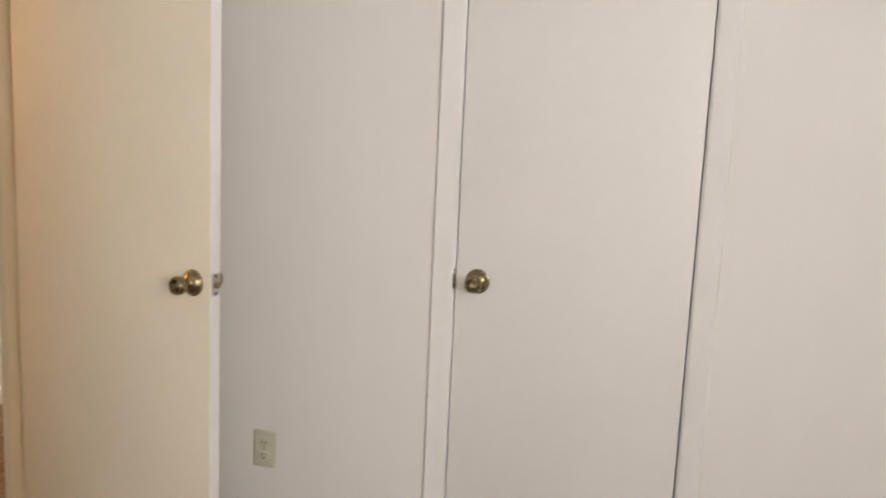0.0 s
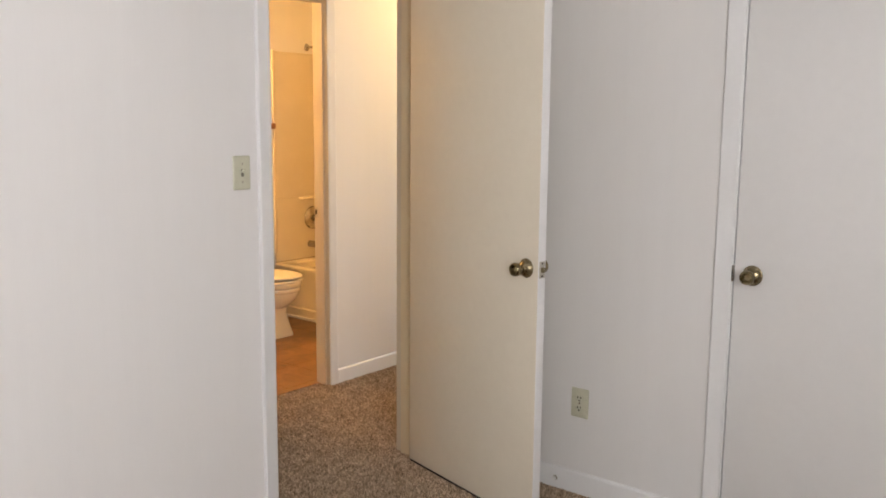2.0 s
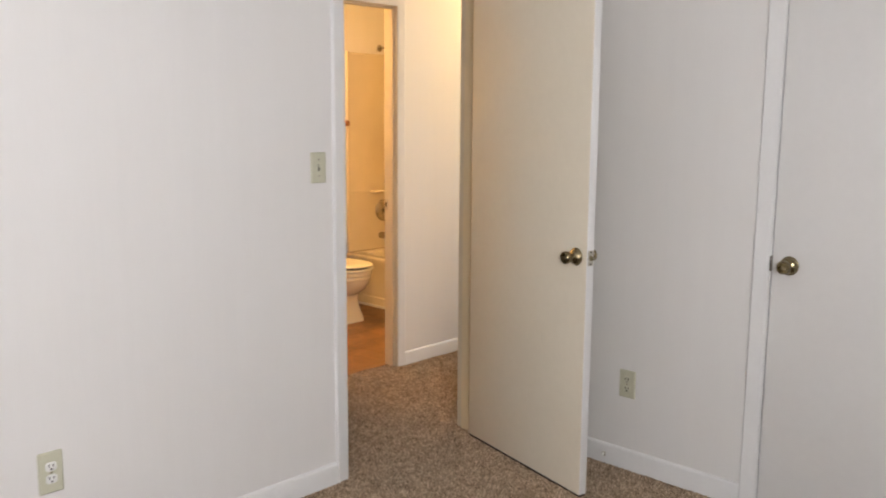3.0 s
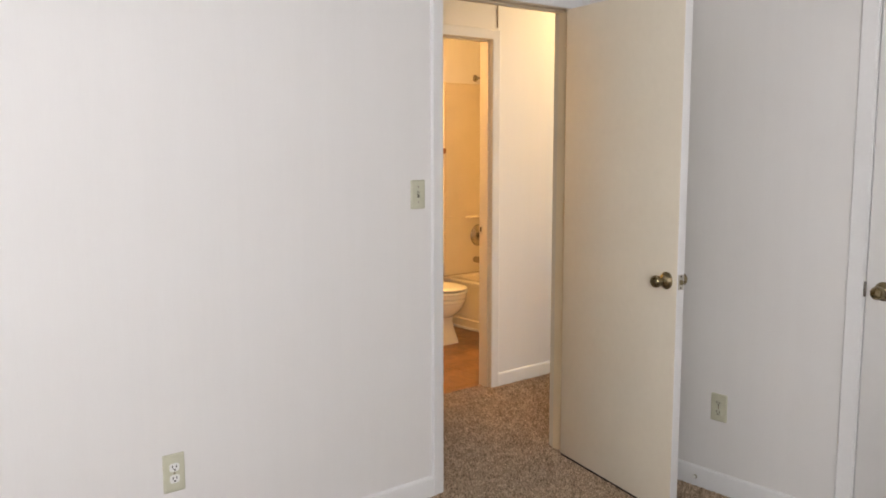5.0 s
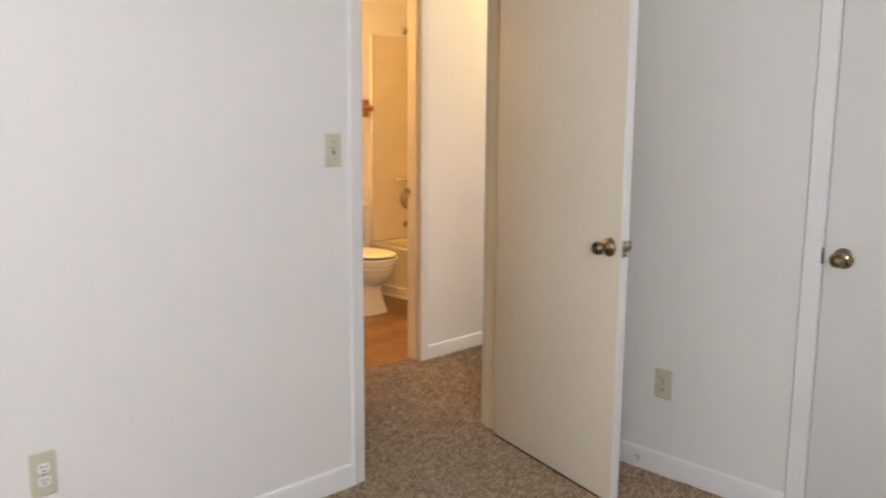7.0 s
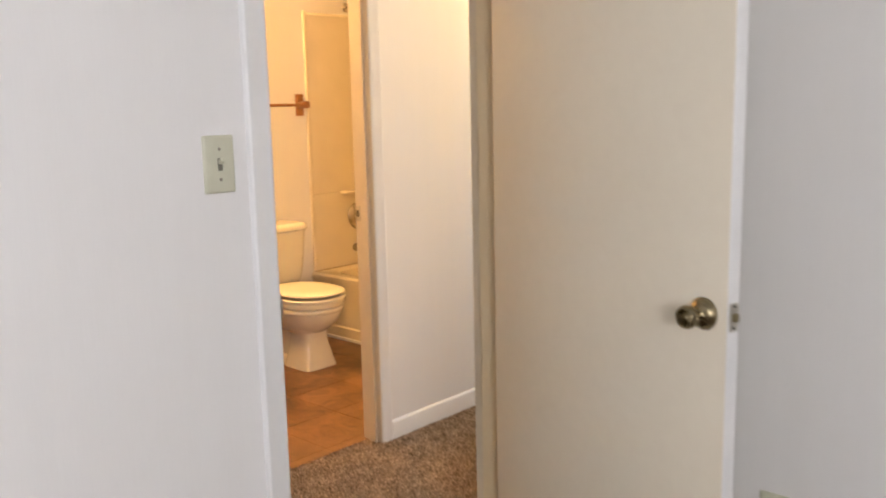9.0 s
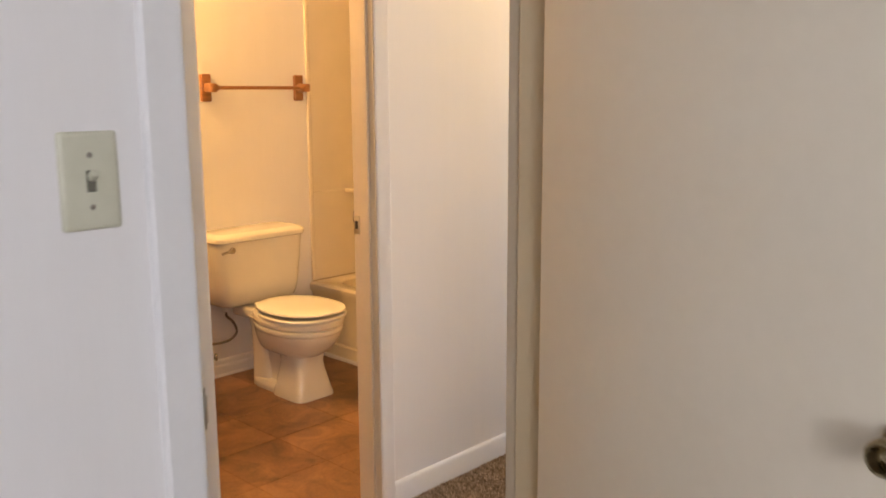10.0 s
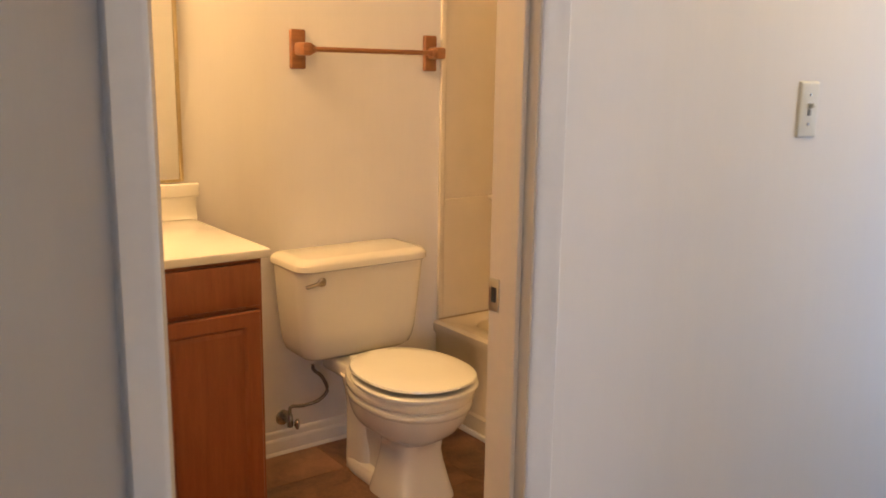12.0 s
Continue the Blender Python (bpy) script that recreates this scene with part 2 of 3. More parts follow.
structure("wall_closet", bm, WALL, "plain inner walls of the closet", category="wall")
bm = boxed(BW - 0.65, BW - 0.6, L_S - 0.1, L_N + 0.034, 0, H)
box(bm, BW - 0.6, BW, L_S - 0.1, L_S - 0.05, 0, H)
structure("wall_linen_closet", bm, WALL, "plain inner walls of the linen closet", category="wall")

structure("ceiling_bedroom", boxed(T1, BED_X1 + 0.12, BED_Y0 - 0.12, 0.75, H, H + 0.1), CEIL, "white textured bedroom ceiling", category="ceiling")
structure("ceiling_hall", boxed(HW - 0.05, T1, HS - 0.1, HN + 0.1, H, H + 0.1), CEIL, "white textured hall ceiling", category="ceiling")
structure("ceiling_bathroom", boxed(BX - 0.1, HW - 0.05, HS, BN + 0.1, H, H + 0.1), CEIL, "white textured bathroom ceiling", category="ceiling")

CV = -1.075         # where carpet meets vinyl in the bathroom doorway
bm = boxed(HW, BED_X1 + 0.12, HS - 0.1, HN + 0.1, -0.12, -0.006)
box(bm, CV, HW, P_S, P_N, -0.12, -0.006)
box(bm, BW - 0.6, HW, L_S, L_N, -0.12, -0.006)
box(bm, HW, BED_X1, BED_Y0 - 0.12, HS - 0.1, -0.12, -0.006)
structure("floor_carpet", bm, BACKING, "brown speckled carpet floor of bedroom and hall", category="floor")
floor_bath = structure("floor_bathroom", boxed(BX - 0.1, CV, BS - 0.1, BN + 0.1, -0.12, -0.0009), GROUT, "brown stone-look vinyl tile floor", category="floor")
structure("ground", boxed(-60, 60, -60, 60, -0.6, -0.5), GROUND, "grassy ground outside the house")


# ---- trim ----
def run(bm, path_axis, at, a, b, face, height=0.088, thick=0.012):
    """A baseboard with a rounded top: along y at x=at, or along x at y=at; face: the side (+1/-1) it stands proud."""
    prof = [(0, 0), (thick, 0), (thick, height - 0.012), (thick - 0.002, height - 0.005), (thick - 0.006, height - 0.001), (0, height)]
    ends = []
    for s in (a, b):
        ring = []
        for d, z in prof:
            d *= face
            ring.append(bm.verts.new((at + d, s, z) if path_axis == "y" else (s, at + d, z)))
        ends.append(ring)
    return skin(bm, ends)


def casing(bm, axis, at, a, b, face, w=0.062, z0=0.0, z1=None, t=0.014):
    """Moulded casing round an opening a..b in a wall whose face is at; three mitred runs, thin at the opening, beaded outside."""
    top = (z1 or DOOR_H)
    prof = [(0.004, 0), (0.004, 0.007), (0.007, 0.0095), (0.014, 0.0105), (w - 0.018, 0.0118), (w - 0.013, t - 0.0008), (w - 0.004, t), (w - 0.001, t - 0.002), (w, t - 0.005), (w, 0)]
    corners = [(a, z0, -1, 0), (a, top, -1, 1), (b, top, 1, 1), (b, z0, 1, 0)]
    rings = []
    for s, z, ds, dz in corners:
        ring = []
        for o, d in prof:
            u, v = s + ds * o, z + dz * o
            ring.append(bm.verts.new((at + face * d, u, v) if axis == "y" else (u, at + face * d, v)))
        rings.append(ring)
    return skin(bm, rings)


W = 0.062
bm = bmesh.new()
run(bm, "y", 0, BED_Y0, B_S - W, 1)
run(bm, "x", 0, 0.002, C_0 - W, -1)
run(bm, "x", 0, C_1 + W, BED_X1, -1)
run(bm, "y", BED_X1, BED_Y0, 0, -1)
run(bm, "x", BED_Y0, 0, BED_X1, 1)
structure("baseboard_bedroom", bm, TRIM, "white painted baseboard with a rounded top", True, "baseboard")
bm = bmesh.new()
run(bm, "y", HW, P_N + 0.056, HN, 1, 0.08)
run(bm, "y", HW, L_N + W, P_S - 0.056, 1, 0.08)
run(bm, "y", HW, HS, L_S - W, 1, 0.08)
run(bm, "y", T1, HS, B_S - W, -1, 0.08)
run(bm, "y", T1, B_N + W, HN, -1, 0.08)
structure("baseboard_hall", bm, TRIM, "white painted hall baseboard with a rounded top", True, "baseboard")
bm = bmesh.new()
run(bm, "y", BX, 0.3405, 1.30, 1, 0.084, 0.009)
run(bm, "y", BX + 0.0085, 0.3405, 1.30, 1, 0.058, 0.007)
run(bm, "y", BX + 0.015, 0.3405, 1.286, 1, 0.012, 0.008)
run(bm, "x", BS, BX, BW, 1, 0.078)
structure("baseboard_bathroom", bm, TRIM, "white painted bathroom baseboard", True, "baseboard")

structure("trim_bedroom_door", casing(bmesh.new(), "y", 0, B_S, B_N, 1), TRIM, "white moulded casing round the bedroom door", True, "trim")
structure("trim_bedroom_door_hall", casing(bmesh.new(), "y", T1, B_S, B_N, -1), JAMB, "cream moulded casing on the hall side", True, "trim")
structure("trim_bathroom_door", casing(bmesh.new(), "y", HW, P_S, P_N, 1, w=0.056, z1=DOOR_H - 0.01), TRIM, "white moulded casing round the bathroom door", True, "trim")
structure("trim_closet_door", casing(bmesh.new(), "x", 0, C_0, C_1, -1), TRIM, "white moulded casing round the closet door", True, "trim")
structure("trim_linen_door", casing(bmesh.new(), "y", HW, L_S, L_N, 1), TRIM, "white moulded casing round the linen closet door", True, "trim")


def jambs(name, axis, d0, d1, a, b, top, stop, label, material, hinge_stop=None):
    """Two jamb boards and a head in an opening a..b, with a stop (s0, s1) standing proud."""
    mid = ((d0 + d1) / 2, (a + b) / 2, 0)
    root = thing(name, mid if axis == "y" else (mid[1], mid[0], 0), label, "door frame", kind="structure")

    def bx(title, u0, u1, v0, v1, z0, z1, bev, paint=material):
        part(title, boxed(*((u0, u1, v0, v1) if axis == "y" else (v0, v1, u0, u1)), z0, z1, bevel=bev, seg=1), paint, root)

    e = 0.003
    bx("side_jamb", d0 - e, d1 + e, a - J, a, 0, top + J, 0.0015)
    bx("side_jamb", d0 - e, d1 + e, b, b + J, 0, top + J, 0.0015)
    bx("head_jamb", d0 - e, d1 + e, a, b, top, top + J, 0.0015)
    s0, s1 = stop
    bx("door_stop_strip", s0, s1, a, a + 0.010, 0, top - 0.010, 0.002)
    h0, h1, proud = hinge_stop or (s0, s1, 0.010)
    bx("door_stop_strip", h0, h1, b - proud, b, 0, top - 0.010, 0.002, STOP if hinge_stop else material)
    bx("door_stop_strip", s0, s1, a, b, top - 0.010, top, 0.002)
    return root


jambs("jamb_bedroom", "y", T1, 0, B_S, B_N, DOOR_H, (-0.075, -0.040), "cream painted door jamb with stop", JAMB, (-0.062, 0.008, 0.014))
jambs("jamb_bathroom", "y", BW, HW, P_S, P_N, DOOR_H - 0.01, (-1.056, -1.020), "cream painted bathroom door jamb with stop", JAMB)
jambs("jamb_closet", "x", 0, 0.10, C_0, C_1, DOOR_H, (0.045, 0.08), "white painted closet door jamb", TRIM)
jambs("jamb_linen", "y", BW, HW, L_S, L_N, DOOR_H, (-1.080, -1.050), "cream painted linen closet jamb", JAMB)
# narrow dark tan line up the wall from the casing's corner
structure("trim_batten", boxed(HW, HW + 0.006, P_N + 0.036, P_N + 0.042, DOOR_H + 0.06, H), DARK_TAN, "thin dark tan strip above the bathroom door", category="trim")

# window behind the viewer, the room's daylight
win = structure("window_1", casing(bmesh.new(), "y", BED_X1, -4.05, -2.75, -1, z0=0.95, z1=2.25), TRIM, "white framed sliding bedroom window", True, "window")
bm = boxed(BED_X1 + 0.03, BED_X1 + 0.09, -4.05, -4.01, 0.95, 2.25)
box(bm, BED_X1 + 0.03, BED_X1 + 0.09, -2.79, -2.75, 0.95, 2.25)
box(bm, BED_X1 + 0.03, BED_X1 + 0.09, -4.01, -2.79, 0.95, 0.99)
box(bm, BED_X1 + 0.03, BED_X1 + 0.09, -4.01, -2.79, 2.21, 2.25)
box(bm, BED_X1 + 0.035, BED_X1 + 0.085, -3.42, -3.38, 0.99, 2.21)
part("window_frame", bm, TRIM, win)
for a, b in ((-4.01, -3.42), (-3.38, -2.79)):
    part("pane", boxed(BED_X1 + 0.057, BED_X1 + 0.061, a, b, 0.99, 2.21), GLASS, win).visible_shadow = False
part("window_sill", boxed(BED_X1 - 0.05, BED_X1 + 0.03, -4.095, -2.69, 0.925, 0.95, bevel=0.004), TRIM, win)


# ---- doors ----
def knob_set(parent, m, material=BRASS):
    """A round knob on its rose; local z points out of the door."""
    rose = part("rose", lathe([(0, 0), (0.0335, 0), (0.0342, 0.002), (0.0335, 0.0045), (0.0312, 0.0052), (0.0300, 0.0068), (0.0285, 0.0120), (0.0230, 0.0170), (0.0165, 0.0192), (0.0140, 0.0215), (0.0125, 0.023), (0, 0.023)], m), material, parent)
    part("knob", lathe([(0, 0.020), (0.0118, 0.020), (0.0118, 0.029), (0.016, 0.033), (0.0205, 0.038), (0.0235, 0.045), (0.0242, 0.052), (0.0232, 0.059), (0.0205, 0.0625), (0.0175, 0.0625), (0.0158, 0.059), (0.0146, 0.0500), (0.0120, 0.0430), (0.0105, 0.0420), (0, 0.0420)], m), material, rose)
    return rose


# bedroom door, wide open; local: hinge edge at the origin, leaf along +x, seen face at -y
DW, DT = 0.757, 0.035
hinge = Vector((0.035, -0.191, 0.0))
swing = -13.7
D = Matrix.Translation(hinge) @ pose(0, 0, 0, 0, 0, swing)
door = thing("door_1", hinge, "cream painted flush bedroom door standing open", "door", kind="structure")
door.matrix_basis = D


def on_door(bm):
    bmesh.ops.transform(bm, matrix=D, verts=bm.verts)
    return bm


bm = boxed(0, DW - 0.003, 0, DT, 0.0165, 2.036, bevel=0.0018)
for v in bm.verts:
    if v.co.z < 1:
        v.co.z -= 0.008 * v.co.x / DW
part("door_leaf", on_door(bm), DOOR, door)
# dark strip below the leaf, added to draw the gap's shade
bm = boxed(0.002, DW - 0.004, 0.003, DT - 0.003, 0.006, 0.0165)
for v in bm.verts:
    v.co.z -= 0.008 * v.co.x / DW
part("under_door_shade", on_door(bm), DOOR_SHADE, door, "dark strip painted in for the shade under the door")
part("door_edge", on_door(boxed(DW - 0.003, DW, 0.0012, DT - 0.0012, 0.010, 2.034, bevel=0.0008)), LIT_EDGE, door, "bright white door edge, window light put into its colour")
KZ = 0.933
for side in (-1, 1):
    knob_set(door, D @ Matrix.Translation((DW - 0.058, 0 if side < 0 else DT, KZ)) @ pose(0, 0, 0, 90 if side < 0 else -90, 0, 0) @ Matrix.Diagonal((1, 1, 1 if side < 0 else 0.8, 1)))
plate = part("latch_plate", on_door(boxed(DW, DW + 0.0015, 0.005, 0.030, KZ - 0.029, KZ + 0.029, bevel=0.0006)), STEEL, door, "steel latch plate in the door edge")
part("latch_bolt", on_door(boxed(DW + 0.0015, DW + 0.011, 0.010, 0.024, KZ - 0.009, KZ + 0.009, bevel=0.003)), BRASS, plate)
for dz in (-0.022, 0.022):
    part("screw", on_door(lathe([(0, 0), (0.0035, 0), (0.003, 0.001), (0, 0.0012)], Matrix.Translation((DW + 0.0015, 0.0175, KZ + dz)) @ pose(0, 0, 0, 0, 90, 0), 10)), DARK, plate)
for z in (0.22, 1.02, 1.80):
    part("hinge", on_door(lathe([(0, 0), (0.0055, 0), (0.0055, 0.09), (0, 0.09)], Matrix.Translation((-0.004, DT + 0.004, z)), 12)), BRASS, door)


def closed_door(name, axis, a, b, face, out, knob_at, label, material=CLOSET, z1=2.036):
    """A closed flush door in an opening a..b, front face at face, looking along out on the other axis."""
    mid = (face - out * DT, face)
    lo, hi = min(mid), max(mid)
    place = ((a + b) / 2, (lo + hi) / 2, 0) if axis == "x" else ((lo + hi) / 2, (a + b) / 2, 0)
    d = thing(name, place, label, "door", kind="structure")
    g0, g1 = 0.0024, 0.0034
    bm = boxed(a + g0, b - g1, lo, hi, 0.022, z1, bevel=0.002) if axis == "x" else boxed(lo, hi, a + g0, b - g1, 0.022, z1, bevel=0.002)
    part("door_leaf", bm, material, d)
    if knob_at is not None:
        m = Matrix.Translation((knob_at, face, 0.936)) @ pose(0, 0, 0, 90, 0, 0) if axis == "x" else Matrix.Translation((face, knob_at, 0.936)) @ pose(0, 0, 0, 0, 90 * out, 0)
        knob_set(d, m)
    return d


cd = closed_door("door_2", "x", C_0, C_1, 0.004, -1, C_0 + 0.064, "white flush closet door, closed, with brass knob")
part("latch_plate", boxed(C_0 - 0.006, C_0 + 0.001, -0.0032, 0.020, 0.910, 0.965, bevel=0.0008), NICKEL, cd, "worn strike plate lip")
part("latch_gap", boxed(C_0 - 0.0052, C_0 - 0.0006, -0.0040, -0.0030, 0.926, 0.950), DARK, cd)
part("hinge", lathe([(0, 0), (0.0035, 0), (0.0058, 0.003), (0.0058, 0.087), (0.0035, 0.09), (0, 0.09)], Matrix.Translation((C_1 - 0.002, -0.003, 0.288)), 14), BRASS, cd, "dark brass hinge barrel")
closed_door("door_3", "y", L_S, L_N, HW - 0.012, 1, L_S + 0.064, "cream flush linen closet door, closed", DOOR)


def strike(name, x0, x1, y, z, out, label):
    """A strike plate let into a jamb face at y, with its latch hole."""
    s = thing(name, ((x0 + x1) / 2, y, z), label, "strike plate", "strike plates")
    part("plate", boxed(x0, x1, min(y, y + out * 0.0018), max(y, y + out * 0.0018), z - 0.029, z + 0.029, bevel=0.0006), STEEL, s)
    part("latch_hole", boxed(x0 + 0.007, x1 - 0.006, min(y + out * 0.0018, y + out * 0.0024), max(y + out * 0.0018, y + out * 0.0024), z - 0.013, z + 0.013), DARK, s)
    return s


strike("strike_plate", -1.101, -1.075, P_N, 0.944, -1, "worn steel strike plate in the bathroom jamb")
s = strike("strike_plate", -0.036, 0.004, B_S, 0.944, 1, "worn steel strike plate in the bedroom jamb")
part("lip", boxed(0.0032, 0.0085, B_S - 0.004, B_S + 0.0015, 0.925, 0.963, bevel=0.001), STEEL, s)

# door stop on the north wall's baseboard
ds = thing("door_stop", (0.646, -0.012, 0.041), "small metal door stop on the baseboard", "door stop")
part("base", lathe([(0, 0), (0.010, 0), (0.009, 0.004), (0.005, 0.006), (0, 0.006)], Matrix.Translation((0.646, -0.012, 0.041)) @ pose(0, 0, 0, 90, 0, 0), 14), STEEL, ds)
part("tip", lathe([(0, 0.006), (0.006, 0.006), (0.007, 0.016), (0, 0.018)], Matrix.Translation((0.646, -0.012, 0.041)) @ pose(0, 0, 0, 90, 0, 0), 14), WHITE_P, ds)


# ---- wall plates ----
def plate_bm(w, h, t=0.006):
    """A cover plate with small rounded corners and a sloped rim."""
    bm = bmesh.new()
    rings = []
    for inset, y in ((0, 0), (0, -0.002), (0.0015, -0.0042), (0.0045, -t + 0.0004), (0.0065, -t)):
        a, b, q = w / 2 - inset, h / 2 - inset, max(0.0045 - inset * 0.4, 0.001)
        ring = []
        for cx, cz, k0 in ((a - q, b - q, 0), (-a + q, b - q, 1), (-a + q, -b + q, 2), (a - q, -b + q, 3)):
            ring += [bm.verts.new((cx + q * math.cos((k0 + k / 4) * math.pi / 2), y, cz + q * math.sin((k0 + k / 4) * math.pi / 2))) for k in range(5)]
        rings.append(ring)
    return skin(bm, rings)


def put(bm, m):
    bmesh.ops.transform(bm, matrix=m, verts=bm.verts)
    return bm


def screw_head(m, x, z, parent, material):
    part("screw", put(lathe([(0, 0), (0.0035, 0), (0.003, 0.0011), (0, 0.0014)], Matrix.Translation((x, -0.006, z)) @ pose(0, 0, 0, 90, 0, 0), 10), m), material, parent)


def light_switch(m, w, h, label, plastic=IVORY):
    """A toggle switch; local -y points into the room."""
    t = thing("light_switch", m.translation, label, "light switch", "light switches")
    part("plate", put(plate_bm(w, h), m), plastic, t)
    collar = part("collar", put(boxed(-0.0055, 0.0055, -0.0068, -0.0050, -0.0125, 0.0125, bevel=0.0005, seg=1), m), SLOT, t, "shadowed toggle slot")
    lever = boxed(-0.0042, 0.0042, -0.013, 0.0, -0.004, 0.004, bevel=0.0012)
    part("toggle", put(lever, m @ Matrix.Translation((0, -0.0065, 0.003)) @ pose(0, 0, 0, -35, 0, 0)), plastic, collar)
    for z in (-0.030, 0.030):
        screw_head(m, 0, z, t, NICKEL)
    return t


def outlet(m, w, h, label, face):
    t = thing("power_outlet", m.translation, label, "power outlet", "power outlets")
    part("plate", put(plate_bm(w, h), m), IVORY, t)
    for z in (-0.0195, 0.0195):
        bm = bmesh.new()
        rings = []
        for y, k in ((-0.005, 1), (-0.0074, 1), (-0.008, 0.95)):
            rings.append([bm.verts.new((max(-0.0168, min(0.0168, 0.0195 * math.cos(q * math.pi / 12))) * k, y, z + max(-0.0142, min(0.0142, 0.017 * math.sin(q * math.pi / 12))) * k)) for q in range(24)])
        sock = part("socket", put(skin(bm, rings), m), face, t)
        for sx, hh in ((-0.0064, 0.0098), (0.0064, 0.0082)):
            part("slot", put(boxed(sx - 0.0017, sx + 0.0017, -0.0085, -0.0078, z + 0.0035 - hh / 2, z + 0.0035 + hh / 2), m), DARK, sock)
        part("slot", put(lathe([(0, 0), (0.0033, 0), (0.0033, 0.0006), (0, 0.0006)], Matrix.Translation((0, -0.0079, z - 0.0075)) @ pose(0, 0, 0, 90, 0, 0), 10), m), DARK, sock)
    screw_head(m, 0, 0, t, NICKEL)
    return t


light_switch(pose(0, -1.006, 1.256, 0, 0, 90), 0.070, 0.114, "almond toggle light switch on the bedroom wall")
light_switch(pose(HW, 1.081, 1.252, 0, 0, 90), 0.070, 0.114, "pale off-white toggle light switch on the hall wall", PALE_P)
outlet(pose(0, -2.036, 0.381, 0, 0, 90), 0.074, 0.130, "almond plate with white duplex outlet", WHITE_P)
outlet(pose(0.7395, 0, 0.364), 0.074, 0.116, "almond duplex power outlet on the bedroom wall", IVORY)

# ---- hall lamp ----
hl = thing("ceiling_light", (-0.60, 1.42, H), "round flush ceiling light with a warm bulb", "ceiling light")
part("base_plate", lathe([(0, 0), (0.09, 0), (0.09, -0.015), (0.05, -0.022), (0, -0.022)], Matrix.Translation((-0.60, 1.42, H))), NICKEL, hl)

# ---- bathroom: vanity ----
VX, VY0, VY1 = -2.052, -0.265, 0.340
van = thing("bathroom_vanity", ((BX + VX) / 2, (VY0 + VY1) / 2, 0), "reddish oak bathroom vanity cabinet with drawer and door", "vanity cabinet")
bm = boxed(BX, VX - 0.02, VY1 - 0.018, VY1, 0, 0.836, bevel=0.0012, seg=1)
box(bm, BX, VX - 0.02, VY0, VY0 + 0.018, 0, 0.836)
box(bm, BX, VX - 0.03, VY0 + 0.018, VY1 - 0.018, 0.10, 0.115)
box(bm, BX, BX + 0.006, VY0 + 0.018, VY1 - 0.018, 0.115, 0.836)
part("body", bm, OAK, van)
bm = boxed(VX - 0.02, VX - 0.001, VY1 - 0.040, VY1, 0.1005, 0.836, bevel=0.001, seg=1)
box(bm, VX - 0.02, VX - 0.001, VY0, VY0 + 0.040, 0.1005, 0.836, bevel=0.001, seg=1)
box(bm, VX - 0.02, VX - 0.001, VY0 + 0.04, VY1 - 0.04, 0.690, 0.720)
box(bm, VX - 0.02, VX - 0.001, VY0 + 0.04, VY1 - 0.04, 0.810, 0.836)
box(bm, VX - 0.02, VX - 0.001, VY0 + 0.04, VY1 - 0.04, 0.1005, 0.140)
part("face_frame", bm, OAK, van)
# base board with an arched cut-out; near-black board behind paints the recess's shade
bm = bmesh.new()
outline = [(VY1, 0.0), (VY1, 0.100), (VY0, 0.100), (VY0, 0.0), (VY0 + 0.085, 0.0)]
outline += [(VY0 + 0.085 + 0.045 * (1 - math.cos(k * math.pi / 12)), 0.085 * math.sin(k * math.pi / 12)) for k in range(1, 7)]
outline += [(VY1 - 0.085 - 0.045 * (1 - math.cos(k * math.pi / 12)), 0.085 * math.sin(k * math.pi / 12)) for k in range(6, 0, -1)]
outline += [(VY1 - 0.085, 0.0)]
rings = [[bm.verts.new((x, y, z)) for y, z in outline] for x in (VX - 0.02, VX - 0.001)]
part("base_board", skin(bm, rings), OAK, van, smooth=False)
part("toe_recess_shade", boxed(VX - 0.09, VX - 0.08, VY0 + 0.018, VY1 - 0.018, 0, 0.10), DARK, van)


def panel_front(y0, y1, z0, z1, frame_w):
    """A cabinet front: outer frame with a sunk flat panel inside a small moulding."""
    bm = bmesh.new()
    rings = []
    for inset, x in ((0, 0), (0, 0.014), (0.004, 0.018), (frame_w - 0.008, 0.018), (frame_w - 0.004, 0.014), (frame_w, 0.011), (frame_w + 0.012, 0.013), (frame_w + 0.018, 0.013)):
        rings.append([bm.verts.new((VX + x, p, q)) for p, q in ((y0 + inset, z0 + inset), (y1 - inset, z0 + inset), (y1 - inset, z1 - inset), (y0 + inset, z1 - inset))])
    return skin(bm, rings)


part("drawer_front", boxed(VX, VX + 0.018, VY0 + 0.012, VY1 - 0.012, 0.712, 0.826, bevel=0.004), OAK, van, "plain oak drawer front")
mid = (VY0 + VY1) / 2
for y0, y1 in ((VY0 + 0.012, mid - 0.003), (mid + 0.003, VY1 - 0.012)):
    part("cabinet_door", panel_front(y0, y1, 0.118, 0.698, 0.048), OAK, van, "oak cabinet door with sunk panel", smooth=False)

ct = thing("countertop", ((BX + VX) / 2, 0.09, 0.836), "cream cultured marble vanity top with backsplash", "countertop")
part("top", boxed(BX, VX + 0.022, VY0 - 0.012, VY1 + 0.020, 0.8365, 0.860, bevel=0.005, seg=3), COUNTER, ct)
bm = bmesh.new()
prof = [(0, 0.861), (0.026, 0.861), (0.021, 0.874), (0.019, 0.90), (0.020, 0.930), (0, 0.930)]
part("backsplash", skin(bm, [[bm.verts.new((BX + d, y, z)) for d, z in prof] for y in (VY0 - 0.012, VY1 + 0.029)]), COUNTER, ct)
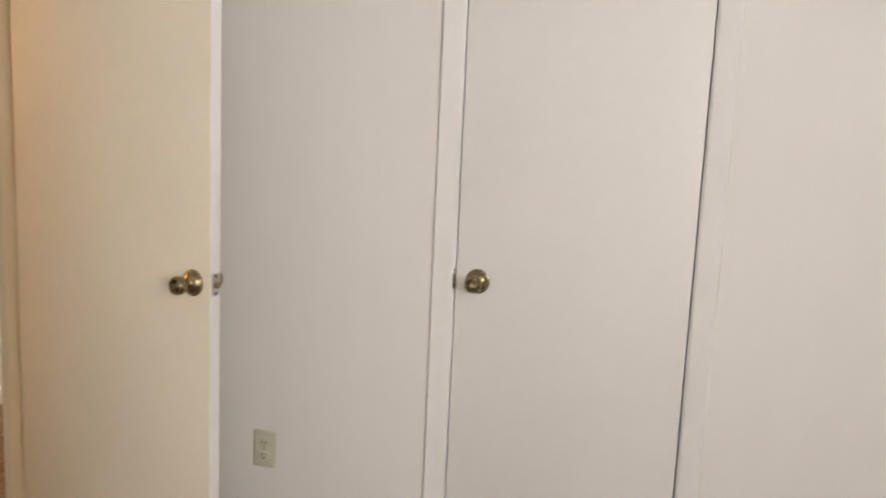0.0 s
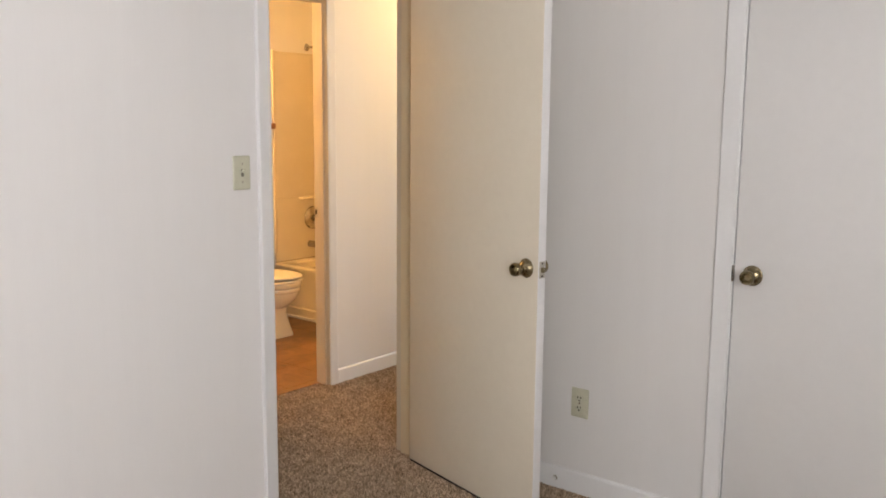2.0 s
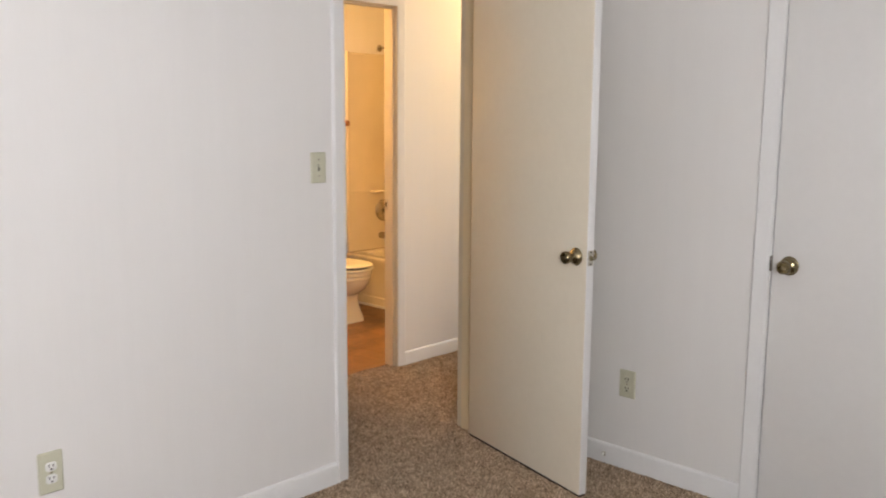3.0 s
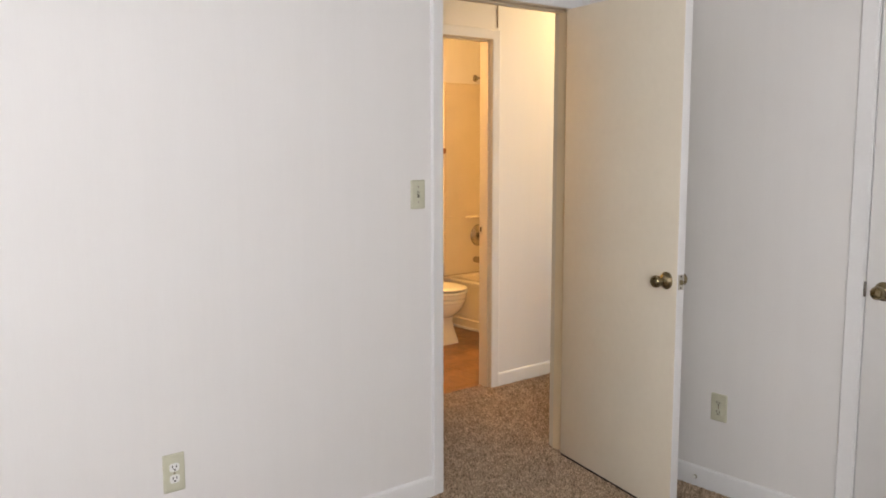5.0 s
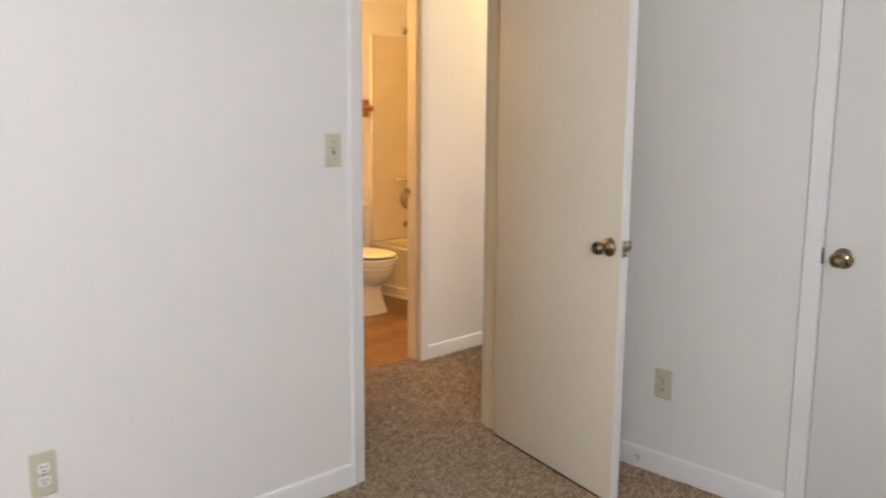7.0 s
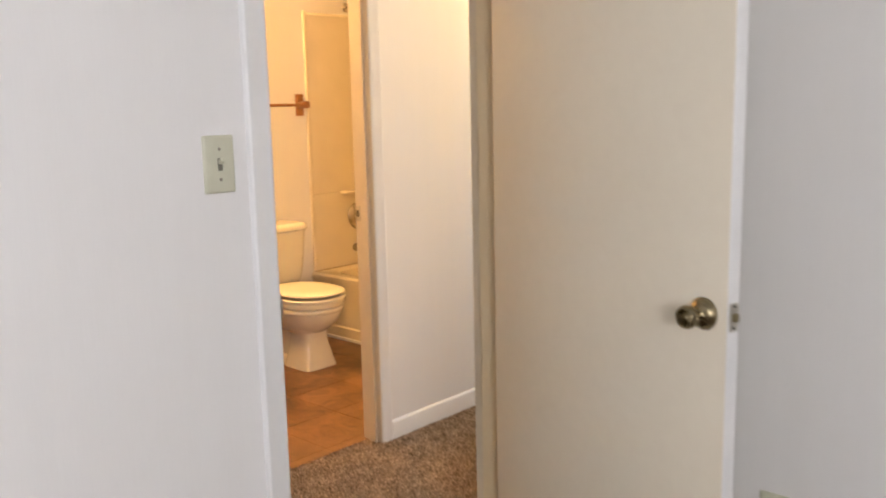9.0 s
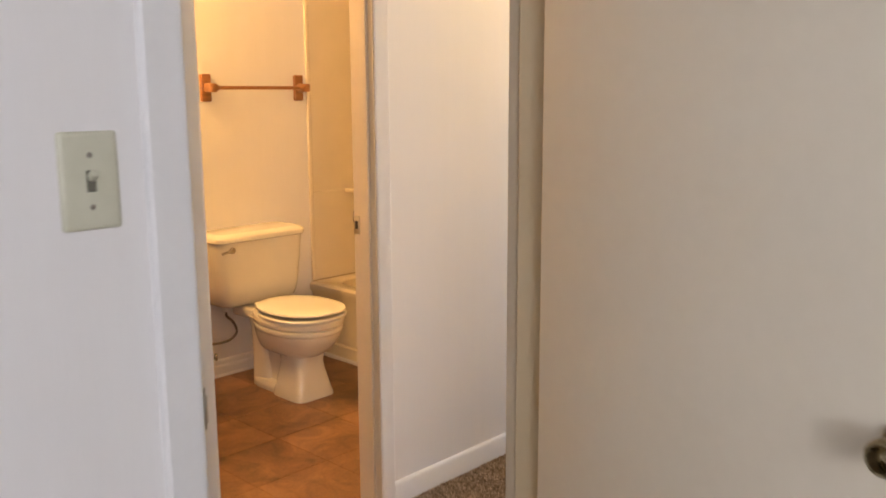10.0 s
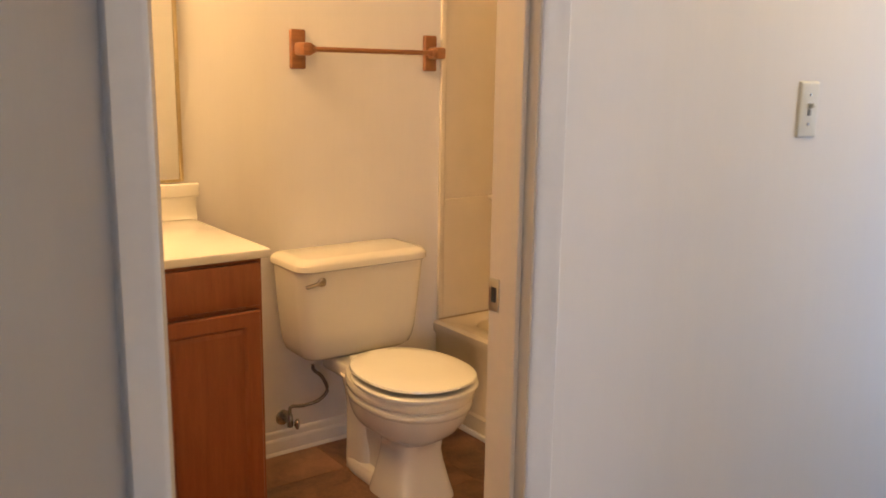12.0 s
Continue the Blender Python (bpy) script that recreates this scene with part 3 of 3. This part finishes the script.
bm = boxed(BX, BX + 0.030, VY0 - 0.014, VY1 + 0.038, 0.9305, 0.972, bevel=0.006, seg=3)
part("backsplash_cap", bm, COUNTER, ct)


mi = thing("wall_mirror", (BX, 0.08, 0.98), "frameless wall mirror with a thin metal edge", "mirror")
part("mirror_glass", boxed(BX, BX + 0.012, -0.26, 0.322, 0.985, 1.85), MIRROR, mi)
bm = boxed(BX, BX + 0.018, 0.323, 0.334, 0.978, 1.86, bevel=0.002)
box(bm, BX, BX + 0.018, -0.272, -0.261, 0.978, 1.86, bevel=0.002)
box(bm, BX, BX + 0.018, -0.2605, 0.3225, 0.976, 0.984)
box(bm, BX, BX + 0.018, -0.2605, 0.3225, 1.851, 1.86)
part("mirror_edge", bm, GOLD, mi, "thin brass-coloured mirror edge")

vl = thing("vanity_light", (BX, -0.06, 2.02), "wall light bar over the mirror with round bulbs", "wall light")
part("back_plate", boxed(BX, BX + 0.03, -0.34, 0.22, 1.97, 2.07, bevel=0.006), NICKEL, vl)
for y in (-0.24, -0.06, 0.12):
    part("socket", lathe([(0, 0), (0.022, 0), (0.022, 0.03), (0, 0.03)], Matrix.Translation((BX + 0.03, y, 2.02)) @ pose(0, 0, 0, 0, 90, 0), 16), WHITE_P, vl)

# ---- bathroom: towel bar ----
TZ = 1.385
tb = thing("towel_bar", (BX, 0.995, TZ), "stained oak towel bar on two wooden posts", "towel bar")
for y in (0.731, 1.258):
    post = part("post", boxed(BX, BX + 0.018, y - 0.027, y + 0.027, TZ - 0.063, TZ + 0.063, bevel=0.006, seg=3), OAK_BAR, tb, "oak mounting plate")
    arm = part("arm", boxed(BX + 0.0185, BX + 0.086, y - 0.019, y + 0.019, TZ - 0.021, TZ + 0.021, bevel=0.009, seg=2), OAK_BAR, post)
    side = 1 if y < 1 else -1
    part("sleeve", lathe([(0, 0.0), (0.0155, 0.0), (0.016, 0.006), (0.0125, 0.012), (0.0105, 0.016), (0, 0.016)], Matrix.Translation((BX + 0.068, y + side * 0.0185, TZ)) @ pose(0, 0, 0, -90 * side, 0, 0), 18), OAK_BAR, post)
part("rail", tube([(BX + 0.068, 0.752, TZ), (BX + 0.068, 0.995, TZ), (BX + 0.068, 1.237, TZ)], 0.0085, 14), OAK_BAR, tb)

# ---- bathroom: toilet ----
TY = 0.857
TK = TY + 0.004      # the tank stands a little off the bowl's axis
to = thing("toilet", (-2.2, TY, 0), "off-white two-piece toilet with lid down", "toilet")


def oval(bm, xb, xf, w, z, n=40, sq=2.3, taper=0.0):
    """A rounded ring from back xb to front xf, half width w; taper narrows it towards the back."""
    cx, a = (xb + xf) / 2, (xf - xb) / 2
    ring = []
    for k in range(n):
        c, s = math.cos(2 * math.pi * k / n), math.sin(2 * math.pi * k / n)
        x = cx + a * math.copysign(abs(c) ** (2 / sq), c)
        y = TY + w * math.copysign(abs(s) ** (2 / sq), s) * (1 - taper * (0.5 - 0.5 * c))
        ring.append(bm.verts.new((x, y, z)))
    return ring


bm = bmesh.new()
rings = []
for xb, xf, w, z, sq, taper in ((-2.20, -2.03, 0.060, 0.185, 2.6, 0), (-2.365, -2.010, 0.092, 0.195, 2.6, 0.06), (-2.365, -1.982, 0.114, 0.212, 2.5, 0.08), (-2.365, -1.945, 0.142, 0.240, 2.3, 0.10),
                                (-2.365, -1.917, 0.163, 0.275, 2.2, 0.10), (-2.365, -1.906, 0.171, 0.303, 2.2, 0.1), (-2.365, -1.905, 0.172, 0.309, 2.2, 0.1), (-2.365, -1.899, 0.178, 0.314, 2.2, 0.1),
                                (-2.365, -1.896, 0.181, 0.324, 2.2, 0.1), (-2.365, -1.898, 0.179, 0.333, 2.2, 0.1), (-2.365, -1.906, 0.172, 0.337, 2.2, 0.1), (-2.365, -1.904, 0.173, 0.341, 2.2, 0.1),
                                (-2.365, -1.894, 0.182, 0.346, 2.2, 0.1), (-2.365, -1.891, 0.185, 0.356, 2.2, 0.1), (-2.365, -1.891, 0.185, 0.369, 2.2, 0.1), (-2.365, -1.897, 0.180, 0.376, 2.2, 0.1), (-2.36, -1.93, 0.14, 0.378, 2.2, 0.1)):
    rings.append(oval(bm, xb, xf, w, z, sq=sq, taper=taper))
skin(bm, rings)
part("bowl", bm, CHINA, to)


def column(rows):
    bm = bmesh.new()
    return skin(bm, [oval(bm, xb, xf, w, z, sq=sq) for xb, xf, w, z, sq in rows])


# front column flaring to the floor, back column under the tank, a narrower web between, a foot slab behind
part("front_column", column([(-2.215, -1.990, 0.106, 0.0, 6), (-2.215, -1.989, 0.106, 0.010, 6), (-2.205, -2.003, 0.096, 0.06, 5), (-2.195, -2.018, 0.084, 0.12, 4.5), (-2.190, -2.022, 0.079, 0.16, 4), (-2.195, -2.012, 0.086, 0.196, 3.2), (-2.20, -1.985, 0.106, 0.216, 2.6)]), CHINA, to)
part("back_column", column([(-2.410, -2.255, 0.080, 0.0, 4), (-2.410, -2.255, 0.080, 0.05, 4), (-2.408, -2.262, 0.078, 0.14, 3.6), (-2.405, -2.255, 0.082, 0.22, 3.4), (-2.40, -2.23, 0.098, 0.29, 3), (-2.40, -2.20, 0.120, 0.345, 2.8)]), CHINA, to)
part("web", column([(-2.33, -2.12, 0.058, 0.0, 5), (-2.33, -2.12, 0.058, 0.10, 5), (-2.33, -2.10, 0.070, 0.20, 4), (-2.33, -2.08, 0.10, 0.26, 3)]), CHINA, to)
part("foot", column([(-2.406, -2.10, 0.088, 0.0, 3.6), (-2.410, -2.10, 0.092, 0.012, 3.6), (-2.408, -2.10, 0.091, 0.034, 3.6), (-2.398, -2.11, 0.084, 0.046, 3.4), (-2.38, -2.13, 0.070, 0.050, 3)]), CHINA, to)
bm = bmesh.new()
box(bm, -2.50, -2.280, TY - 0.105, TY + 0.105, 0.325, 0.374, bevel=0.012, seg=3)
part("tank_shelf", bm, CHINA, to)
bm = bmesh.new()
skin(bm, [oval(bm, xb, xf, w, z, sq=2.25, taper=0.03) for xb, xf, w, z in ((-2.305, -1.888, 0.182, 0.3795), (-2.305, -1.885, 0.185, 0.384), (-2.305, -1.885, 0.185, 0.388), (-2.305, -1.890, 0.181, 0.3925), (-2.302, -1.906, 0.168, 0.3935), (-2.29, -1.930, 0.150, 0.386))])
part("seat", bm, SEAT, to)
bm = bmesh.new()
skin(bm, [oval(bm, xb, xf, w, z, sq=sq, taper=0.03) for xb, xf, w, z, sq in ((-2.312, -1.896, 0.178, 0.4005, 2.25), (-2.315, -1.890, 0.183, 0.404, 2.25), (-2.315, -1.892, 0.181, 0.411, 2.25), (-2.310, -1.912, 0.166, 0.4165, 2.25), (-2.28, -1.97, 0.12, 0.4195, 2.1), (-2.18, -2.05, 0.04, 0.4205, 2))])
for v in bm.verts:
    v.co.z += max(0.0, TY - v.co.y + 0.12) * 0.022 + 0.0012
part("lid", bm, SEAT, to, "cream plastic toilet lid, closed")
for side in (-1, 1):
    part("hinge", boxed(-2.335, -2.305, TY + side * 0.075 - 0.016, TY + side * 0.075 + 0.016, 0.3795, 0.409, bevel=0.006), SEAT, to)


def round_rect(bm, x0, x1, y0, y1, z, r, n=6):
    ring = []
    for cx, cy, q in ((x1 - r, y1 - r, 0), (x0 + r * 0.4, y1 - r * 0.4, 1), (x0 + r * 0.4, y0 + r * 0.4, 2), (x1 - r, y0 + r, 3)):
        rr = r if q in (0, 3) else r * 0.4
        for k in range(n + 1):
            a = math.pi / 2 * (q + k / n)
            ring.append(bm.verts.new((cx + rr * math.cos(a), cy + rr * math.sin(a), z)))
    return ring


bm = bmesh.new()
skin(bm, [round_rect(bm, x0, x1, TK - w - 0.002, TK + w + 0.002, z - 0.010, q) for x0, x1, w, z, q in ((BX + 0.05, -2.440, 0.172, 0.386, 0.045), (BX + 0.03, -2.415, 0.190, 0.389, 0.05), (BX + 0.022, -2.400, 0.204, 0.402, 0.05), (BX + 0.02, -2.392, 0.215, 0.430, 0.05),
                                                                               (BX + 0.018, -2.388, 0.222, 0.470, 0.05), (BX + 0.018, -2.383, 0.233, 0.58, 0.05), (BX + 0.018, -2.376, 0.242, 0.697, 0.05))])
tank = part("tank", bm, CHINA, to)
bm = bmesh.new()
skin(bm, [round_rect(bm, BX + 0.014, -2.368, TK - 0.246, TK + 0.246, 0.688, 0.05), round_rect(bm, BX + 0.010, -2.362, TK - 0.251, TK + 0.251, 0.693, 0.05), round_rect(bm, BX + 0.010, -2.362, TK - 0.251, TK + 0.251, 0.711, 0.05), round_rect(bm, BX + 0.012, -2.365, TK - 0.248, TK + 0.248, 0.7155, 0.05), round_rect(bm, BX + 0.020, -2.379, TK - 0.236, TK + 0.236, 0.7265, 0.045), round_rect(bm, BX + 0.03, -2.40, TK - 0.215, TK + 0.215, 0.729, 0.04)])
part("tank_lid", bm, CHINA, to)
lev = part("flush_lever", lathe([(0, 0), (0.016, 0), (0.015, 0.006), (0.009, 0.010), (0.008, 0.016), (0, 0.016)], Matrix.Translation((-2.381, TK - 0.168, 0.655)) @ pose(0, 0, 0, 0, 90, 0), 18), NICKEL, tank, "worn chrome flush lever")
part("arm", tube(smooth_curve([(-2.368, TK - 0.168, 0.655), (-2.362, TK - 0.185, 0.656), (-2.360, TK - 0.210, 0.652), (-2.362, TK - 0.232, 0.648)], 5), 0.0062, 10), NICKEL, lev)

# water supply
sv = thing("water_shutoff_valve", (BX, 0.655, 0.135), "small chrome water valve with a braided hose", "water valve")
part("escutcheon", lathe([(0, 0), (0.028, 0), (0.026, 0.004), (0.012, 0.008), (0, 0.008)], Matrix.Translation((BX, 0.655, 0.128)) @ pose(0, 0, 0, 0, 90, 0), 18), NICKEL, sv)
part("stem", tube([(BX + 0.006, 0.655, 0.128), (BX + 0.055, 0.655, 0.128)], 0.008), NICKEL, sv)
part("valve_body", lathe([(0, -0.016), (0.011, -0.016), (0.012, 0.0), (0.010, 0.026), (0.007, 0.030), (0, 0.030)], Matrix.Translation((BX + 0.055, 0.655, 0.128)), 14), NICKEL, sv)
part("handle", lathe([(0, 0), (0.009, 0), (0.018, 0.006), (0.019, 0.014), (0.008, 0.018), (0, 0.018)], Matrix.Translation((BX + 0.064, 0.667, 0.122)) @ pose(0, 0, 0, -90, 0, -30), 16), NICKEL, sv)
part("hose", tube(smooth_curve([(BX + 0.055, 0.655, 0.155), (BX + 0.058, 0.658, 0.185), (BX + 0.075, 0.695, 0.188), (BX + 0.090, 0.748, 0.200), (BX + 0.100, 0.776, 0.235), (BX + 0.100, 0.758, 0.285), (BX + 0.100, 0.726, 0.318), (BX + 0.100, 0.722, 0.342)], 6), 0.0062, 10), BRAID, sv)
part("coupling", lathe([(0, 0), (0.010, 0), (0.014, 0.006), (0.014, 0.020), (0.011, 0.026), (0.011, 0.036), (0, 0.036)], Matrix.Translation((BX + 0.100, 0.722, 0.342)), 12), WHITE_P, sv)

# ---- bathroom: tub, surround, taps ----
UY, UZ = 1.300, 0.381
tubx = thing("bathtub", ((BX + BW) / 2, 1.74, 0), "off-white fibreglass bathtub with a plain apron", "bathtub")
bm = bmesh.new()


def tub_ring(x0, x1, y0, y1, z, r, n=5):
    ring = []
    for cx, cy, q in ((x1 - r, y1 - r, 0), (x0 + r, y1 - r, 1), (x0 + r, y0 + r, 2), (x1 - r, y0 + r, 3)):
        for k in range(n + 1):
            a = math.pi / 2 * (q + k / n)
            ring.append(bm.verts.new((cx + r * math.cos(a), cy + r * math.sin(a), z)))
    return ring


a0, a1, b0, b1 = BX, BW, UY, BN
skin(bm, [tub_ring(a0, a1, b0, b1, 0, 0.004), tub_ring(a0, a1, b0, b1, 0.072, 0.004), tub_ring(a0, a1, b0 + 0.010, b1, 0.080, 0.004), tub_ring(a0, a1, b0 + 0.010, b1, UZ - 0.06, 0.004), tub_ring(a0, a1, b0 - 0.004, b1, UZ - 0.036, 0.004),
          tub_ring(a0, a1, b0 - 0.004, b1, UZ - 0.010, 0.004), tub_ring(a0, a1, b0 + 0.006, b1, UZ, 0.004), tub_ring(a0 + 0.06, a1 - 0.06, b0 + 0.075, b1 - 0.05, UZ, 0.12), tub_ring(a0 + 0.075, a1 - 0.075, b0 + 0.09, b1 - 0.06, UZ - 0.012, 0.12),
          tub_ring(a0 + 0.12, a1 - 0.14, b0 + 0.13, b1 - 0.10, 0.10, 0.14), tub_ring(a0 + 0.18, a1 - 0.22, b0 + 0.18, b1 - 0.15, 0.07, 0.12)])
part("shell", bm, FIBRE, tubx)
part("base_strip", boxed(BX, BW, UY - 0.014, UY - 0.0005, 0, 0.020, bevel=0.004), TRIM, tubx, "white caulked strip along the floor")

su = thing("tub_surround", ((BX + BW) / 2, BN, UZ), "off-white fibreglass tub surround panels", "tub surround")
bm = bmesh.new()
prof_z = [(0.007, UZ + 0.001), (0.0115, UZ + 0.004), (0.0115, 0.849), (0.010, 0.852), (0.007, 0.853), (0.007, 1.905), (0.003, 1.918)]
for y0, y1 in ((UY + 0.034, BN - 0.001),):
    rings = [[bm.verts.new((BX + d, y, z)) for d, z in prof_z] + [bm.verts.new((BX, y, 1.918)), bm.verts.new((BX, y, UZ + 0.001))] for y in (y0, y1)]
    skin(bm, rings)
part("end_panel", bm, FIBRE, su, smooth=False)
part("edge_flange", boxed(BX, BX + 0.013, UY + 0.010, UY + 0.034, UZ + 0.001, 1.925, bevel=0.004, seg=3), FIBRE, su, "rounded surround edge flange")
bm = boxed(BX + 0.023, BW - 0.001, BN - 0.022, BN, UZ + 0.001, 0.85, bevel=0.004)
box(bm, BX + 0.009, BW - 0.001, BN - 0.010, BN, 0.851, 1.918, bevel=0.003)
part("long_panel", bm, FIBRE, su)
box_ledge = boxed(BX + 0.0115, BX + 0.075, BN - 0.52, BN - 0.023, 0.835, 0.856, bevel=0.008, seg=3)
part("soap_ledge", box_ledge, FIBRE, su)
part("caulk_line", boxed(BX + 0.0125, BX + 0.0165, UY + 0.012, BN - 0.023, UZ + 0.0005, UZ + 0.006, bevel=0.001, seg=1), DARK_TAN, su, "stained tan caulk line on the tub rim")

VY, VZ = 1.682, 0.690
sh = thing("shower_valve", (BX + 0.012, VY, VZ), "round nickel shower valve with lever handle", "shower valve")
part("escutcheon", lathe([(0, 0), (0.088, 0), (0.088, 0.004), (0.080, 0.012), (0.045, 0.019), (0.028, 0.022), (0, 0.022)], Matrix.Translation((BX + 0.012, VY, VZ)) @ pose(0, 0, 0, 0, 90, 0), 36), NICKEL, sh)
hd = part("handle", lathe([(0, 0.018), (0.024, 0.018), (0.027, 0.03), (0.025, 0.058), (0.018, 0.064), (0, 0.065)], Matrix.Translation((BX + 0.012, VY, VZ)) @ pose(0, 0, 0, 0, 90, 0), 24), NICKEL, sh)
part("lever", tube([(BX + 0.078, VY, VZ), (BX + 0.084, VY + 0.010, VZ - 0.03), (BX + 0.088, VY + 0.018, VZ - 0.062)], 0.0075, 10), NICKEL, hd)
sp = thing("tub_spout", (BX + 0.022, 1.650, 0.486), "worn nickel bathtub spout on the wall", "tub spout")
part("spout", tube([(BX + 0.012, 1.650, 0.490), (BX + 0.06, 1.650, 0.490), (BX + 0.11, 1.650, 0.486), (BX + 0.135, 1.650, 0.474)], 0.026, 18), NICKEL, sp)
hd = thing("shower", (BX, 1.655, 1.97), "small nickel shower head on a bent arm", "shower")
arm = part("arm", tube(smooth_curve([(BX, 1.655, 1.965), (BX + 0.05, 1.655, 1.965), (BX + 0.09, 1.655, 1.95), (BX + 0.115, 1.655, 1.93)], 5), 0.009, 12), NICKEL, hd)
part("flange", lathe([(0, 0), (0.028, 0), (0.024, 0.006), (0.011, 0.012), (0, 0.012)], Matrix.Translation((BX, 1.655, 1.965)) @ pose(0, 0, 0, 0, 90, 0), 18), NICKEL, hd)
part("head", lathe([(0, 0), (0.012, 0), (0.014, 0.012), (0.026, 0.040), (0.027, 0.048), (0, 0.049)], look((BX + 0.110, 1.655, 1.935), (BX + 0.16, 1.655, 1.865)) @ pose(0, 0, 0, 180, 0, 0), 20), NICKEL, hd)

# ---- bathroom floor tiles ----
TS, TG = 0.31, 0.0018
shared = {}
for i in range(-4, 4):
    for k in range(-4, 6):
        x0, y0 = -1.752 + i * TS, 0.460 + k * TS
        x1, y1 = min(x0 + TS, CV - 0.006), min(y0 + TS, UY)
        x0, y0 = max(x0, BX), max(y0, BS)
        if x1 - x0 < 0.02 or y1 - y0 < 0.02:
            continue
        w, d = round(x1 - x0 - TG, 4), round(y1 - y0 - TG, 4)
        if (w, d) not in shared:
            me = bpy.data.meshes.new("tile")
            bm = boxed(-w / 2, w / 2, -d / 2, d / 2, -0.0008, 0.0005, bevel=0.0004, seg=1)
            bm.to_mesh(me)
            bm.free()
            me.materials.append(TILE)
            shared[w, d] = me
        ob = new("tile", shared[w, d])
        ob.parent = floor_bath
        ob.matrix_basis = Matrix.Translation(((x0 + x1) / 2, (y0 + y1) / 2, 0.0))

# ---- carpet pile ----
rng = np.random.default_rng(7)


def pile(areas, step, height):
    """Twisted yarn ends all over the areas (x0, x1, y0, y1): a leaning three-sided spike for each."""
    xs, ys = [], []
    for x0, x1, y0, y1 in areas:
        nx, ny = int((x1 - x0) / step), int((y1 - y0) / step)
        gx, gy = np.meshgrid(np.linspace(x0, x1, nx), np.linspace(y0, y1, ny))
        xs.append((gx + rng.uniform(-0.6, 0.6, gx.shape) * step).ravel())
        ys.append((gy + rng.uniform(-0.6, 0.6, gy.shape) * step).ravel())
    x, y = np.concatenate(xs), np.concatenate(ys)
    n = len(x)
    turn = rng.uniform(0, 2 * np.pi, n)
    # brushed patches: neighbouring yarns lean together and lie flatter here and there
    patch = np.sin(19 * x + 3 * np.sin(11 * y + 1)) + np.sin(23 * y + 4 * np.sin(9 * x)) + 0.7 * np.sin(41 * x - 37 * y + 2 * np.sin(17 * y))
    lean = rng.normal(0, 1.5, n) + 2.2 * patch
    tilt = np.abs(rng.normal(0.0, 0.006, n)) + 0.0018 * np.clip(patch, 0, 2)
    hgt = height * rng.uniform(0.6, 1.1, n) * (1.0 - 0.10 * np.clip(patch, -1.5, 1.5))
    rad = step * rng.uniform(0.38, 0.6, n)
    v = np.zeros((n, 7, 3))
    for k in range(3):
        a = turn + 2 * np.pi * k / 3
        v[:, k] = np.stack([x + rad * np.cos(a), y + rad * np.sin(a), np.full(n, -0.006)], 1)
        v[:, 3 + k] = np.stack([x + 0.5 * tilt * np.cos(lean) + rad * 0.95 * np.cos(a + 0.7), y + 0.5 * tilt * np.sin(lean) + rad * 0.95 * np.sin(a + 0.7), -0.006 + hgt * 0.62], 1)
    v[:, 6] = np.stack([x + tilt * np.cos(lean), y + tilt * np.sin(lean), -0.006 + hgt], 1)
    tris = []
    for k in range(3):
        j = (k + 1) % 3
        tris += [(k, j, 3 + j), (k, 3 + j, 3 + k), (3 + k, 3 + j, 6)]
    f = (np.array(tris)[None] + 7 * np.arange(n)[:, None, None]).reshape(-1, 3)
    me = bpy.data.meshes.new("carpet_pile")
    me.from_pydata(v.reshape(-1, 3).tolist(), [], f.tolist())
    me.materials.append(TUFT)
    return me


areas = [(0.0, 1.4, -1.5, -0.005), (T1, 0.0, B_S, B_N), (HW + 0.005, T1, -1.0, 1.3), (CV, HW + 0.005, P_S, P_N)]
tagged(new("carpet_pile", pile(areas, 0.0059, 0.0115)), "brown and beige speckled twist carpet pile", "carpet", kind="stuff")
rest = [(1.4, BED_X1, BED_Y0, -0.005), (0.0, 1.4, BED_Y0, -1.5), (HW, T1, 1.3, HN), (HW, T1, HS, -1.0)]
tagged(new("carpet_pile", pile(rest, 0.0104, 0.0115)), "brown and beige speckled twist carpet pile", "carpet", kind="stuff")
